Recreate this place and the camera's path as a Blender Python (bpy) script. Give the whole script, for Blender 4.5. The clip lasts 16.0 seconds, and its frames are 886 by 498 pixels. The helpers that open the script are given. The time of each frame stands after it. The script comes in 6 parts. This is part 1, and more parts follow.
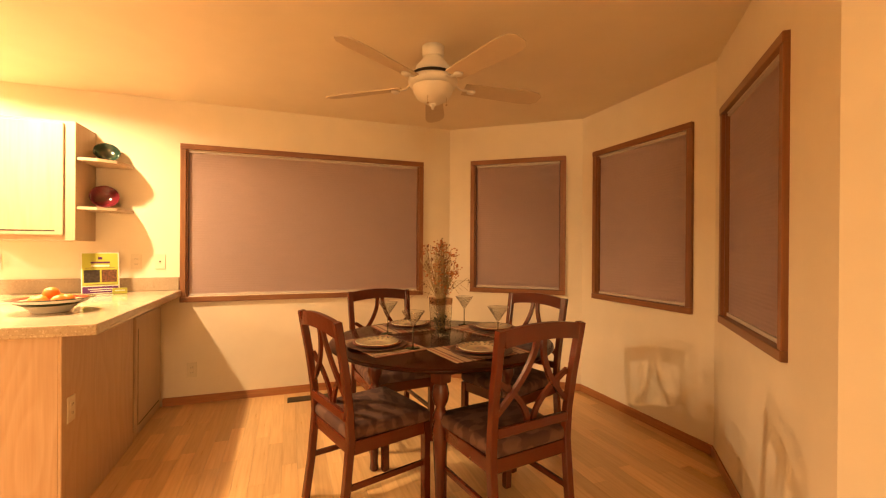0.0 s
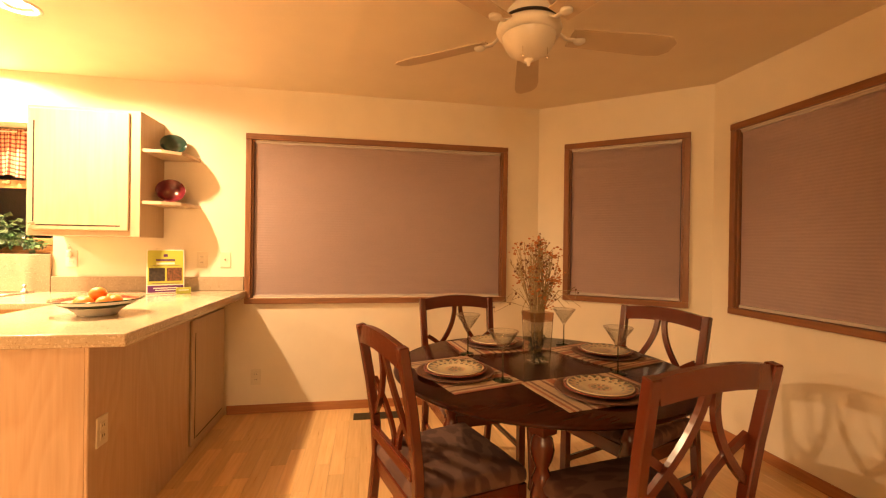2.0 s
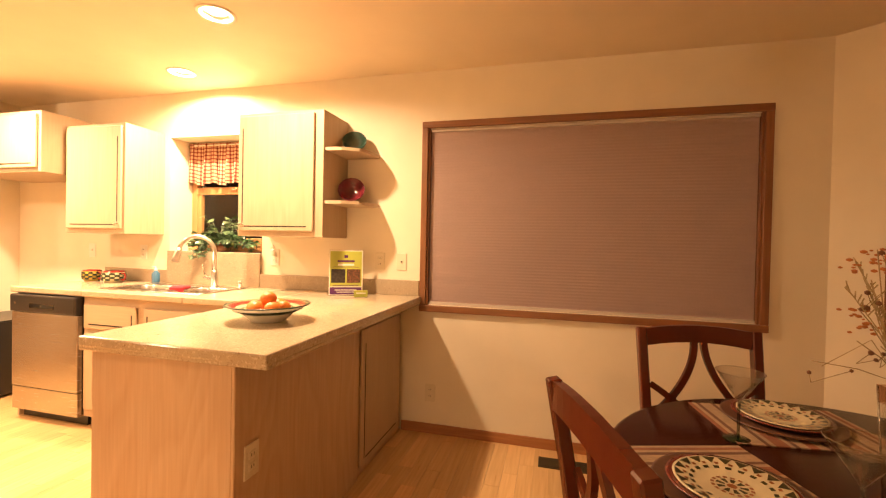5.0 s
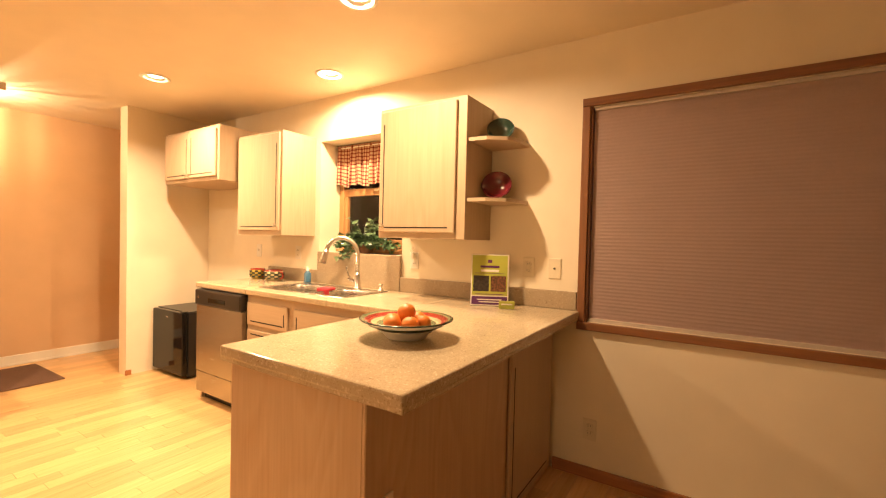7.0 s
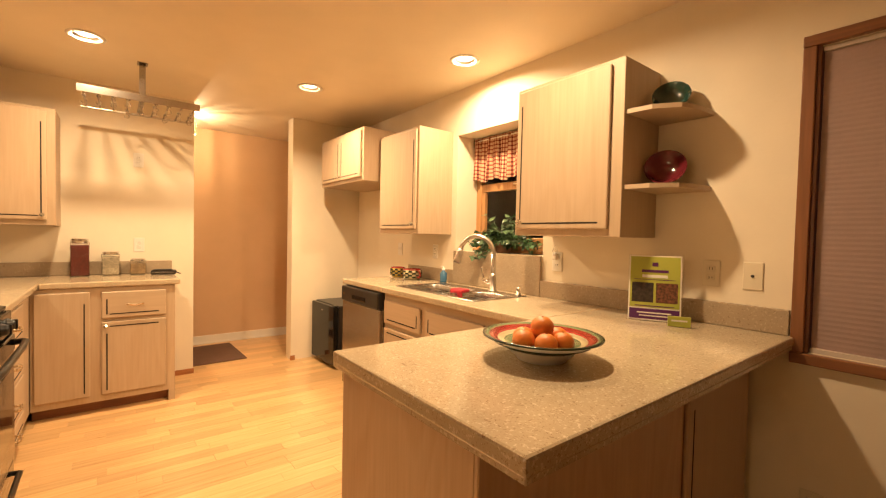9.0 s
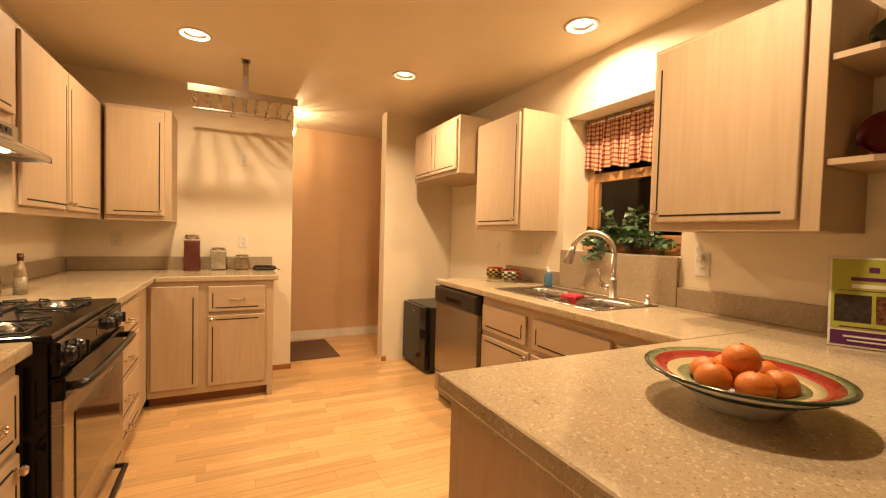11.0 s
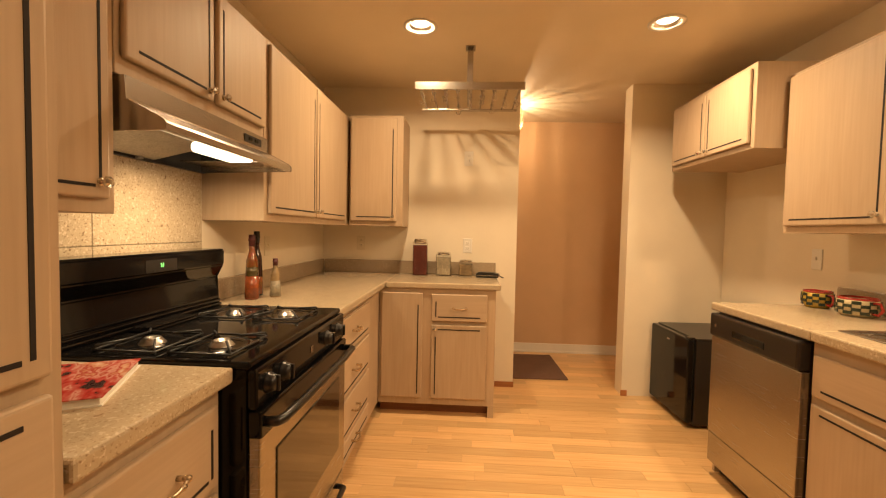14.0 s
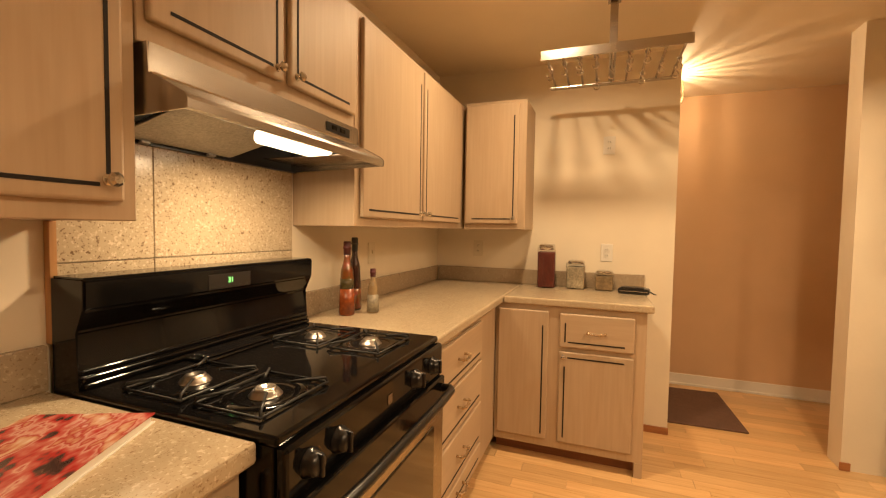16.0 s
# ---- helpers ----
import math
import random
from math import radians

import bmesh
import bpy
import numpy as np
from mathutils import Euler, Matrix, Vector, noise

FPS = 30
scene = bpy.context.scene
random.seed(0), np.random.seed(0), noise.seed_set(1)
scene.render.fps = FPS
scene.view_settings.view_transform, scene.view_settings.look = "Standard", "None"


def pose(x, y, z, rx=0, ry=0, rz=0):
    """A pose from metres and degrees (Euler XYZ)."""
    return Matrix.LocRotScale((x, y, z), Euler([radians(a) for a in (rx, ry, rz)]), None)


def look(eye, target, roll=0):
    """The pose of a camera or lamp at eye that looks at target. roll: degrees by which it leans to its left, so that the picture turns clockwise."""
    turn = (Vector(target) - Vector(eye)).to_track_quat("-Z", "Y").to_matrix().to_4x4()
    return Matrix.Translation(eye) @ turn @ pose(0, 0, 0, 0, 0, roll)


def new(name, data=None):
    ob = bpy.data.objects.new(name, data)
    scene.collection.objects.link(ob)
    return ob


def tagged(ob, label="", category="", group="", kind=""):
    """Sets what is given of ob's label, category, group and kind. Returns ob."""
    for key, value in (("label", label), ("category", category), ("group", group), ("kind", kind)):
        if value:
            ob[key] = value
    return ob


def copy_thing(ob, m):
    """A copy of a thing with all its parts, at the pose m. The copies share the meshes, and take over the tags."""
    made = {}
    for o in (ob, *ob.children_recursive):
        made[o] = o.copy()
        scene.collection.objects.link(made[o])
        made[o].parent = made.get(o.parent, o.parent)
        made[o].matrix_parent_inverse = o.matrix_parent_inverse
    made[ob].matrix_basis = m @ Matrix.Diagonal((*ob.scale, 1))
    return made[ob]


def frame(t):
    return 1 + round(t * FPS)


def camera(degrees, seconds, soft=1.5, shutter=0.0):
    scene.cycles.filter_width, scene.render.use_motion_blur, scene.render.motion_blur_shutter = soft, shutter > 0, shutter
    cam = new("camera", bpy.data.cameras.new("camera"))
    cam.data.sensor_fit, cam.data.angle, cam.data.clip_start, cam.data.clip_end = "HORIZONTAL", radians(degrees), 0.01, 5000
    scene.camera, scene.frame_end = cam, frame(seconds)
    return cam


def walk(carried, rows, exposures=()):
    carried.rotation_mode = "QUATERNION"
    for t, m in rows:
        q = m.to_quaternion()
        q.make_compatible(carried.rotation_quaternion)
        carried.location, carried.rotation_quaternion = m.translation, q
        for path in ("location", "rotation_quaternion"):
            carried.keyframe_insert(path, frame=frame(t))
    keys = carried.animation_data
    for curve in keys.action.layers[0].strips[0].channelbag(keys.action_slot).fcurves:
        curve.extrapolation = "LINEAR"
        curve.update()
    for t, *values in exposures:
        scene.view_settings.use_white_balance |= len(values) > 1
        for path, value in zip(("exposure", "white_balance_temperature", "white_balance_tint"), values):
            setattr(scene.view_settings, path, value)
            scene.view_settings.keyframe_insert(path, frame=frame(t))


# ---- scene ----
cam = camera(92.6, 16.0, soft=1.2)
PATH = [
    (0, (0.126, 0.372, 1.26), (0.81, 2.252, 1.256), 0.4),
    (0.5, (0.184, 0.494, 1.259), (0.781, 2.403, 1.254), 0.6),
    (1, (0.208, 0.622, 1.25), (0.712, 2.558, 1.244), 0.7),
    (1.5, (0.218, 0.769, 1.254), (0.637, 2.724, 1.248), 0.8),
    (2, (0.214, 0.904, 1.249), (0.56, 2.874, 1.244), 0.8),
    (2.5, (0.223, 1.024, 1.242), (0.474, 3.009, 1.235), 0.9),
    (3, (0.24, 1.153, 1.247), (0.356, 3.15, 1.236), 1.1),
    (3.5, (0.251, 1.271, 1.262), (0.201, 3.27, 1.248), 1.3),
    (4, (0.248, 1.358, 1.261), (0.034, 3.347, 1.244), 1.3),
    (6.5, (-0.001, 1.785, 1.293), (-0.93, 3.556, 1.252), 1.3),
    (7, (-0.056, 1.861, 1.29), (-1.135, 3.545, 1.246), 1.4),
    (7.5, (-0.1, 1.949, 1.295), (-1.337, 3.52, 1.246), 1.3),
    (8, (-0.132, 2.03, 1.291), (-1.511, 3.478, 1.243), 1.4),
    (8.5, (-0.166, 2.082, 1.29), (-1.659, 3.411, 1.232), 1.3),
    (9, (-0.218, 2.123, 1.278), (-1.797, 3.349, 1.218), 1.3),
    (11.5, (-0.63, 2.224, 1.249), (-2.477, 2.988, 1.175), 1.5),
    (12, (-0.723, 2.236, 1.255), (-2.628, 2.84, 1.174), 1.4),
    (12.5, (-0.835, 2.256, 1.26), (-2.79, 2.67, 1.178), 1.3),
    (13, (-0.922, 2.277, 1.255), (-2.908, 2.501, 1.174), 1.2),
    (13.5, (-1.013, 2.281, 1.261), (-3.01, 2.325, 1.177), 1.2),
    (14, (-1.115, 2.278, 1.268), (-3.11, 2.167, 1.181), 1.2),
    (14.5, (-1.242, 2.252, 1.281), (-3.224, 2.003, 1.192), 1.1),
    (15, (-1.355, 2.248, 1.285), (-3.313, 1.846, 1.196), 1.0),
    (15.5, (-1.482, 2.213, 1.285), (-3.408, 1.682, 1.195), 1.0),
    (16, (-1.573, 2.248, 1.286), (-3.445, 1.55, 1.194), 0.9),
]
EXPOSURES = [(0, 1.46, 6850, 15), (2, 1.46, 6750, 17), (4, 1.25, 6450, 19), (6.5, 0.57, 6330, 15), (7.5, 0.24, 6280, 13), (9, -0.12, 6180, 12), (11.5, -0.52, 6250, 12), (14, -0.68, 6250, 12), (16, -0.70, 6220, 12)]
walk(cam, [(t, look(eye, target, roll)) for t, eye, target, roll in PATH], EXPOSURES)

# ---- light ----
CEIL = 2.415
world = bpy.data.worlds.new("night")
scene.world = world
world.use_nodes = True
world.node_tree.nodes["Background"].inputs[0].default_value = (0.25, 0.3, 0.45, 1)
world.node_tree.nodes["Background"].inputs[1].default_value = 0.012
WARM = (1.0, 0.695, 0.375)
CANS = [(-3.54, 1.99, 168), (-3.515, 3.33, 146), (-2.335, 3.91, 168), (-1.51, 3.33, 169)]
CAN_WATTS, HALL_WATTS, HOOD_WATTS = 33.0, 32.0, 10.0


def disk_lamp(name, x, y, z, watts, size, spread=160):
    data = bpy.data.lights.new(name, "AREA")
    data.shape, data.size, data.energy, data.color = "DISK", size, watts, WARM
    data.spread = radians(spread)
    ob = new(name, data)
    ob.location = (x, y, z)
    return ob


# The dining side is brighter than the cans explain; this added, unseen lamp fills it.
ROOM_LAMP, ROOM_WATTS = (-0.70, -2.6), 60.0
for cx, cy, cone in CANS:
    disk_lamp("can_lamp", cx, cy, CEIL + 0.009, CAN_WATTS, 0.085, cone)


def point_lamp(name, x, y, z, watts, radius):
    data = bpy.data.lights.new(name, "POINT")
    data.energy, data.color, data.shadow_soft_size = watts, WARM, radius
    ob = new(name, data)
    ob.location = (x, y, z)
    return ob


point_lamp("fill_lamp", ROOM_LAMP[0], ROOM_LAMP[1], CEIL - 0.53, ROOM_WATTS, 0.40)

# ---- materials ----


def material(name, color, rough=0.6, metal=0.0, vary=0.0, scale=8.0, stretch=(1, 1, 1), bump=0.0, bump_scale=120.0,
             color2=None, detail=4.0, rand=0.0, coat=0.0, rough_vary=0.0, sheen=0.0):
    m = bpy.data.materials.new(name)
    m.use_nodes = True
    nt = m.node_tree
    b = nt.nodes["Principled BSDF"]
    b.inputs["Roughness"].default_value, b.inputs["Metallic"].default_value = rough, metal
    b.inputs["Coat Weight"].default_value = coat
    b.inputs["Coat Roughness"].default_value = 0.12
    if sheen:
        b.inputs["Sheen Weight"].default_value = sheen
    co = nt.nodes.new("ShaderNodeTexCoord")
    mp = nt.nodes.new("ShaderNodeMapping")
    mp.inputs["Scale"].default_value = stretch
    nt.links.new(co.outputs["Object"], mp.inputs["Vector"])
    vec = mp.outputs["Vector"]
    info = nt.nodes.new("ShaderNodeObjectInfo")
    if rand:
        add = nt.nodes.new("ShaderNodeVectorMath")
        add.operation = "MULTIPLY_ADD"
        comb = nt.nodes.new("ShaderNodeCombineXYZ")
        for k in range(3):
            nt.links.new(info.outputs["Random"], comb.inputs[k])
        nt.links.new(comb.outputs[0], add.inputs[0])
        add.inputs[1].default_value = (37, 53, 71)
        nt.links.new(vec, add.inputs[2])
        vec = add.outputs[0]
    c2 = color2 or tuple(c * (1 - vary) for c in color)
    n1 = nt.nodes.new("ShaderNodeTexNoise")
    n1.inputs["Scale"].default_value, n1.inputs["Detail"].default_value = scale, detail
    nt.links.new(vec, n1.inputs["Vector"])
    ramp = nt.nodes.new("ShaderNodeValToRGB")
    ramp.color_ramp.elements[0].position, ramp.color_ramp.elements[1].position = 0.3, 0.7
    ramp.color_ramp.elements[0].color, ramp.color_ramp.elements[1].color = (*c2, 1), (*color, 1)
    nt.links.new(n1.outputs["Fac"], ramp.inputs["Fac"])
    n2 = nt.nodes.new("ShaderNodeTexNoise")
    n2.inputs["Scale"].default_value, n2.inputs["Detail"].default_value = scale * 0.11, 2
    nt.links.new(vec, n2.inputs["Vector"])
    mix = nt.nodes.new("ShaderNodeMix")
    mix.data_type, mix.blend_type = "RGBA", "MULTIPLY"
    mix.inputs["Factor"].default_value = min(1, vary * 1.2)
    nt.links.new(ramp.outputs["Color"], mix.inputs[6])
    nt.links.new(n2.outputs["Fac"], mix.inputs[7])
    hue = nt.nodes.new("ShaderNodeHueSaturation")
    nt.links.new(mix.outputs[2], hue.inputs["Color"])
    if rand:
        mr = nt.nodes.new("ShaderNodeMapRange")
        mr.inputs["To Min"].default_value, mr.inputs["To Max"].default_value = 1 - rand, 1 + rand
        nt.links.new(info.outputs["Random"], mr.inputs["Value"])
        nt.links.new(mr.outputs[0], hue.inputs["Value"])
    nt.links.new(hue.outputs["Color"], b.inputs["Base Color"])
    if rough_vary:
        rr = nt.nodes.new("ShaderNodeMapRange")
        rr.inputs["To Min"].default_value, rr.inputs["To Max"].default_value = rough - rough_vary, rough + rough_vary
        nt.links.new(n1.outputs["Fac"], rr.inputs["Value"])
        nt.links.new(rr.outputs[0], b.inputs["Roughness"])
    if bump:
        n3 = nt.nodes.new("ShaderNodeTexNoise")
        n3.inputs["Scale"].default_value, n3.inputs["Detail"].default_value = bump_scale, 3
        nt.links.new(vec, n3.inputs["Vector"])
        bp = nt.nodes.new("ShaderNodeBump")
        bp.inputs["Strength"].default_value, bp.inputs["Distance"].default_value = bump, 0.002
        nt.links.new(n3.outputs["Fac"], bp.inputs["Height"])
        nt.links.new(bp.outputs["Normal"], b.inputs["Normal"])
    return m


def wood(name, color, dark, along, rough=0.45, rand=0.0, coat=0.0, scale=1.0, vary=0.06):
    """Wood with fine grain along the axis 0, 1 or 2."""
    st = [34 * scale, 34 * scale, 34 * scale]
    st[along] = 1.6 * scale
    return material(name, color, rough, 0, vary, 2.2, tuple(st), 0.12, 3.0, dark, 7, rand, coat, 0.06)


def stone(name, base, light, dark, scale=170.0, rough=0.28):
    m = material(name, base, rough, 0, 0.1, 14, (1, 1, 1), 0.05, 60)
    nt = m.node_tree
    b = nt.nodes["Principled BSDF"]
    old = b.inputs["Base Color"].links[0].from_socket
    co = nt.nodes["Texture Coordinate"]
    for sc, col, thr, wid in ((scale, dark, 0.60, 0.07), (scale * 0.55, light, 0.58, 0.08), (scale * 0.3, dark, 0.66, 0.05)):
        n = nt.nodes.new("ShaderNodeTexNoise")
        n.inputs["Scale"].default_value, n.inputs["Detail"].default_value, n.inputs["Roughness"].default_value = sc, 2, 0.6
        nt.links.new(co.outputs["Object"], n.inputs["Vector"])
        r = nt.nodes.new("ShaderNodeMapRange")
        r.inputs["From Min"].default_value, r.inputs["From Max"].default_value = thr, thr + wid
        nt.links.new(n.outputs["Fac"], r.inputs["Value"])
        mx = nt.nodes.new("ShaderNodeMix")
        mx.data_type = "RGBA"
        nt.links.new(r.outputs[0], mx.inputs["Factor"])
        nt.links.new(old, mx.inputs[6])
        mx.inputs[7].default_value = (*col, 1)
        old = mx.outputs[2]
    nt.links.new(old, b.inputs["Base Color"])
    return m


def glow(name, color, strength):
    m = bpy.data.materials.new(name)
    m.use_nodes = True
    b = m.node_tree.nodes["Principled BSDF"]
    b.inputs["Base Color"].default_value = (*color, 1)
    b.inputs["Emission Color"].default_value = (*color, 1)
    b.inputs["Emission Strength"].default_value = strength
    return m


def glass(name, color=(1, 1, 1), rough=0.02, gloss=0.022, edge=0.6, power=5.0):
    """Thin clear glass: what lies behind shows through, with a mirror gloss that grows at grazing angles."""
    m = bpy.data.materials.new(name)
    m.use_nodes = True
    nt = m.node_tree
    nt.nodes.remove(nt.nodes["Principled BSDF"])
    tr, gl, mx, fr = (nt.nodes.new("ShaderNode" + k) for k in ("BsdfTransparent", "BsdfGlossy", "MixShader", "LayerWeight"))
    tr.inputs["Color"].default_value = (*color, 1)
    gl.inputs["Roughness"].default_value, fr.inputs["Blend"].default_value = rough, 0.5
    pw, ad = nt.nodes.new("ShaderNodeMath"), nt.nodes.new("ShaderNodeMath")
    pw.operation, ad.operation = "POWER", "MULTIPLY_ADD"
    pw.inputs[1].default_value, ad.inputs[1].default_value, ad.inputs[2].default_value = power, edge, gloss
    nt.links.new(fr.outputs["Facing"], pw.inputs[0])
    nt.links.new(pw.outputs[0], ad.inputs[0])
    nt.links.new(ad.outputs[0], mx.inputs[0])
    nt.links.new(tr.outputs[0], mx.inputs[1])
    nt.links.new(gl.outputs[0], mx.inputs[2])
    nt.links.new(mx.outputs[0], nt.nodes["Material Output"].inputs["Surface"])
    return m


def cathedral(m, color, dark, bands=16.0):
    """Adds the arched growth rings of flat-sawn boards, upright, to a wood."""
    nt = m.node_tree
    b = nt.nodes["Principled BSDF"]
    old = b.inputs["Base Color"].links[0].from_socket
    co = nt.nodes["Texture Coordinate"]
    mp = nt.nodes.new("ShaderNodeMapping")
    mp.inputs["Scale"].default_value = (3.2, 3.2, 0.75)
    n = nt.nodes.new("ShaderNodeTexNoise")
    n.inputs["Scale"].default_value, n.inputs["Detail"].default_value = 1.0, 1.5
    nt.links.new(co.outputs["Object"], mp.inputs["Vector"])
    nt.links.new(mp.outputs["Vector"], n.inputs["Vector"])
    mu, fr = nt.nodes.new("ShaderNodeMath"), nt.nodes.new("ShaderNodeMath")
    mu.operation, fr.operation = "MULTIPLY", "FRACT"
    mu.inputs[1].default_value = bands
    nt.links.new(n.outputs["Fac"], mu.inputs[0])
    nt.links.new(mu.outputs[0], fr.inputs[0])
    r = nt.nodes.new("ShaderNodeValToRGB")
    r.color_ramp.elements[0].color, r.color_ramp.elements[1].color = (1, 1, 1, 1), (1, 1, 1, 1)
    e = r.color_ramp.elements.new(0.75)
    e.color = (*[d / c for c, d in zip(color, dark)], 1)
    nt.links.new(fr.outputs[0], r.inputs[0])
    mx = nt.nodes.new("ShaderNodeMix")
    mx.data_type, mx.blend_type = "RGBA", "MULTIPLY"
    mx.inputs["Factor"].default_value = 1.0
    nt.links.new(old, mx.inputs[6])
    nt.links.new(r.outputs[0], mx.inputs[7])
    nt.links.new(mx.outputs[2], b.inputs["Base Color"])
    return m


M_WALL = material("wall_paint", (0.80, 0.71, 0.55), 0.65, 0, 0.05, 5, bump=0.25, bump_scale=55)
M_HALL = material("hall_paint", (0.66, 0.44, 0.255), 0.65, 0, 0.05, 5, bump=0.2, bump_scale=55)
M_CEIL = material("ceiling_paint", (0.82, 0.71, 0.535), 0.6, 0, 0.05, 4, bump=0.3, bump_scale=45)
M_PLANK = wood("maple_floor", (0.72, 0.47, 0.22), (0.60, 0.36, 0.15), 1, 0.30, 0.16, 0.25)
M_JOINT = material("floor_joint", (0.60, 0.385, 0.175), 0.7, 0, 0.1, 30)
M_OAK = wood("pickled_oak", (0.53, 0.40, 0.265), (0.485, 0.362, 0.235), 2, 0.5, 0.05)
M_OAKH = wood("pickled_oak_level", (0.53, 0.40, 0.265), (0.485, 0.362, 0.235), 0, 0.5, 0.05)
cathedral(M_OAK, (1, 1, 1), (0.965, 0.95, 0.93), 9.0)
M_PANEL = cathedral(wood("oak_panel", (0.60, 0.43, 0.275), (0.53, 0.37, 0.23), 2, 0.45), (1, 1, 1), (0.93, 0.89, 0.85), 11.0)
M_GROOVE = material("dark_inlay", (0.011, 0.006, 0.0045), 0.75, 0, 0.1, 40)
M_TRIM = wood("window_oak", (0.27, 0.105, 0.035), (0.19, 0.072, 0.024), 0, 0.4, 0.08, 0.15)
M_TRIMV = wood("window_oak_upright", (0.27, 0.105, 0.035), (0.19, 0.072, 0.024), 2, 0.4, 0.08, 0.15)
M_LIGHTOAK = wood("light_oak", (0.55, 0.30, 0.12), (0.42, 0.21, 0.08), 2, 0.4, 0.05, 0.1)
M_CHERRY = material("cherry", (0.105, 0.0190, 0.0056), 0.25, 0, 0.10, 3.0, (6, 6, 1.2), 0.0, 8, (0.094, 0.0165, 0.005), 2, 0.08, 0.15, 0.02)
M_TABLE = wood("dark_cherry_top", (0.036, 0.0075, 0.003), (0.024, 0.005, 0.0022), 0, 0.19, 0.0, 0.0)
M_TABLE.node_tree.nodes["Principled BSDF"].inputs["IOR"].default_value = 1.23
for polished in (M_TABLE,):
    polished.node_tree.nodes["Bump"].inputs["Strength"].default_value = 0.004
M_BLIND = material("blind_fabric", (0.72, 0.525, 0.475), 0.85, 0, 0.05, 60, (1, 1, 3), 0.1, 300, sheen=0.1)
M_RAIL = material("blind_rail", (0.55, 0.47, 0.40), 0.4, 0, 0.05, 10)
M_WHITE = material("white_enamel", (0.80, 0.76, 0.68), 0.35, 0, 0.04, 10)
M_PLASTIC = material("ivory_plastic", (0.72, 0.64, 0.48), 0.4, 0, 0.04, 20)
M_WPLASTIC = material("pale_plastic", (0.78, 0.74, 0.66), 0.4, 0, 0.04, 20)
M_SLOT = material("socket_slot", (0.06, 0.05, 0.04), 0.6)
M_COUNTER = stone("quartz_counter", (0.54, 0.435, 0.29), (0.63, 0.53, 0.38), (0.315, 0.22, 0.13), 215, 0.12)
M_SPLASH = stone("granite_splash", (0.41, 0.32, 0.215), (0.47, 0.38, 0.265), (0.28, 0.20, 0.125), 170, 0.25)
M_TILE = stone("granite_tile", (0.56, 0.455, 0.31), (0.66, 0.56, 0.41), (0.20, 0.13, 0.075), 215, 0.22)
M_STEEL = material("brushed_steel", (0.43, 0.40, 0.365), 0.27, 1, 0.03, 3, (2, 2, 90), 0.0, 8, rough_vary=0.012)
M_STEELX = material("brushed_steel_level", (0.50, 0.47, 0.43), 0.25, 1, 0.03, 3, (1, 60, 60), 0.0, 8, rough_vary=0.015)
M_BASIN = material("satin_steel_bowl", (0.52, 0.50, 0.465), 0.27, 1, 0.06, 6, (2, 2, 40), 0.05, 8, rough_vary=0.05)
M_NICKEL = material("satin_nickel", (0.60, 0.55, 0.48), 0.33, 1, 0.04, 20)
M_REFLECT = material("satin_reflector", (0.72, 0.70, 0.66), 0.28, 1, 0.03, 20)
M_CHROME = material("chrome", (0.75, 0.73, 0.70), 0.08, 1, 0.03, 20)
M_BLACK = material("black_enamel", (0.006, 0.0055, 0.0055), 0.07, 0, 0.1, 12)
M_BLACK.node_tree.nodes["Principled BSDF"].inputs["IOR"].default_value = 1.36
M_BLACKP = material("black_plastic", (0.018, 0.016, 0.015), 0.28, 0, 0.15, 12)
M_IRON = material("cast_iron", (0.02, 0.019, 0.018), 0.5, 0.2, 0.2, 30, bump=0.3, bump_scale=200)
M_OVENGLASS = material("oven_glass", (0.02, 0.013, 0.008), 0.06, 0, 0.1, 8, coat=0.5)
M_SEAT = material("seat_fabric", (0.070, 0.026, 0.015), 0.9, 0, 0.15, 15, (1, 1.7, 1), 0.4, 300, (0.125, 0.058, 0.036), 0.6)
for el, ps in zip(M_SEAT.node_tree.nodes["Color Ramp"].color_ramp.elements, (0.44, 0.52)):
    el.position = ps
M_BRASSY = material("antique_pull", (0.72, 0.58, 0.40), 0.22, 0.9, 0.1, 40)
M_CRYSTAL = material("cut_crystal", (0.66, 0.60, 0.50), 0.06, 0.8, 0.05, 40, coat=0.8)
M_GLASS = glass("clear_glass", (0.97, 0.97, 0.96))
M_CLEAR = glass("crystal_glass", (0.955, 0.955, 0.945), 0.03, 0.09, 0.85, 2.6)
M_RIMGLASS = glass("glass_rim", (0.72, 0.73, 0.68), 0.05, 0.28, 0.6, 2.0)
M_STEMGLASS = glass("glass_stem", (0.62, 0.62, 0.56), 0.05, 0.12, 0.6, 2.0)
M_VASE = glass("thick_glass", (0.965, 0.96, 0.945), 0.0, 0.06, 0.8, 3.0)
M_GREENGLASS = material("green_glass", (0.010, 0.020, 0.007), 0.12, 0, 0.1, 20, coat=0.2)
M_CAN = glow("lamp_lens", (1.0, 0.80, 0.52), 9.0)
M_HOODLAMP = glow("hood_lens", (1.0, 0.78, 0.48), 7.0)
M_HALLLAMP = glow("hall_globe", (1.0, 0.72, 0.40), 14.0)
M_LED = glow("green_digits", (0.25, 1.0, 0.25), 2.0)

# ---- building helpers ----


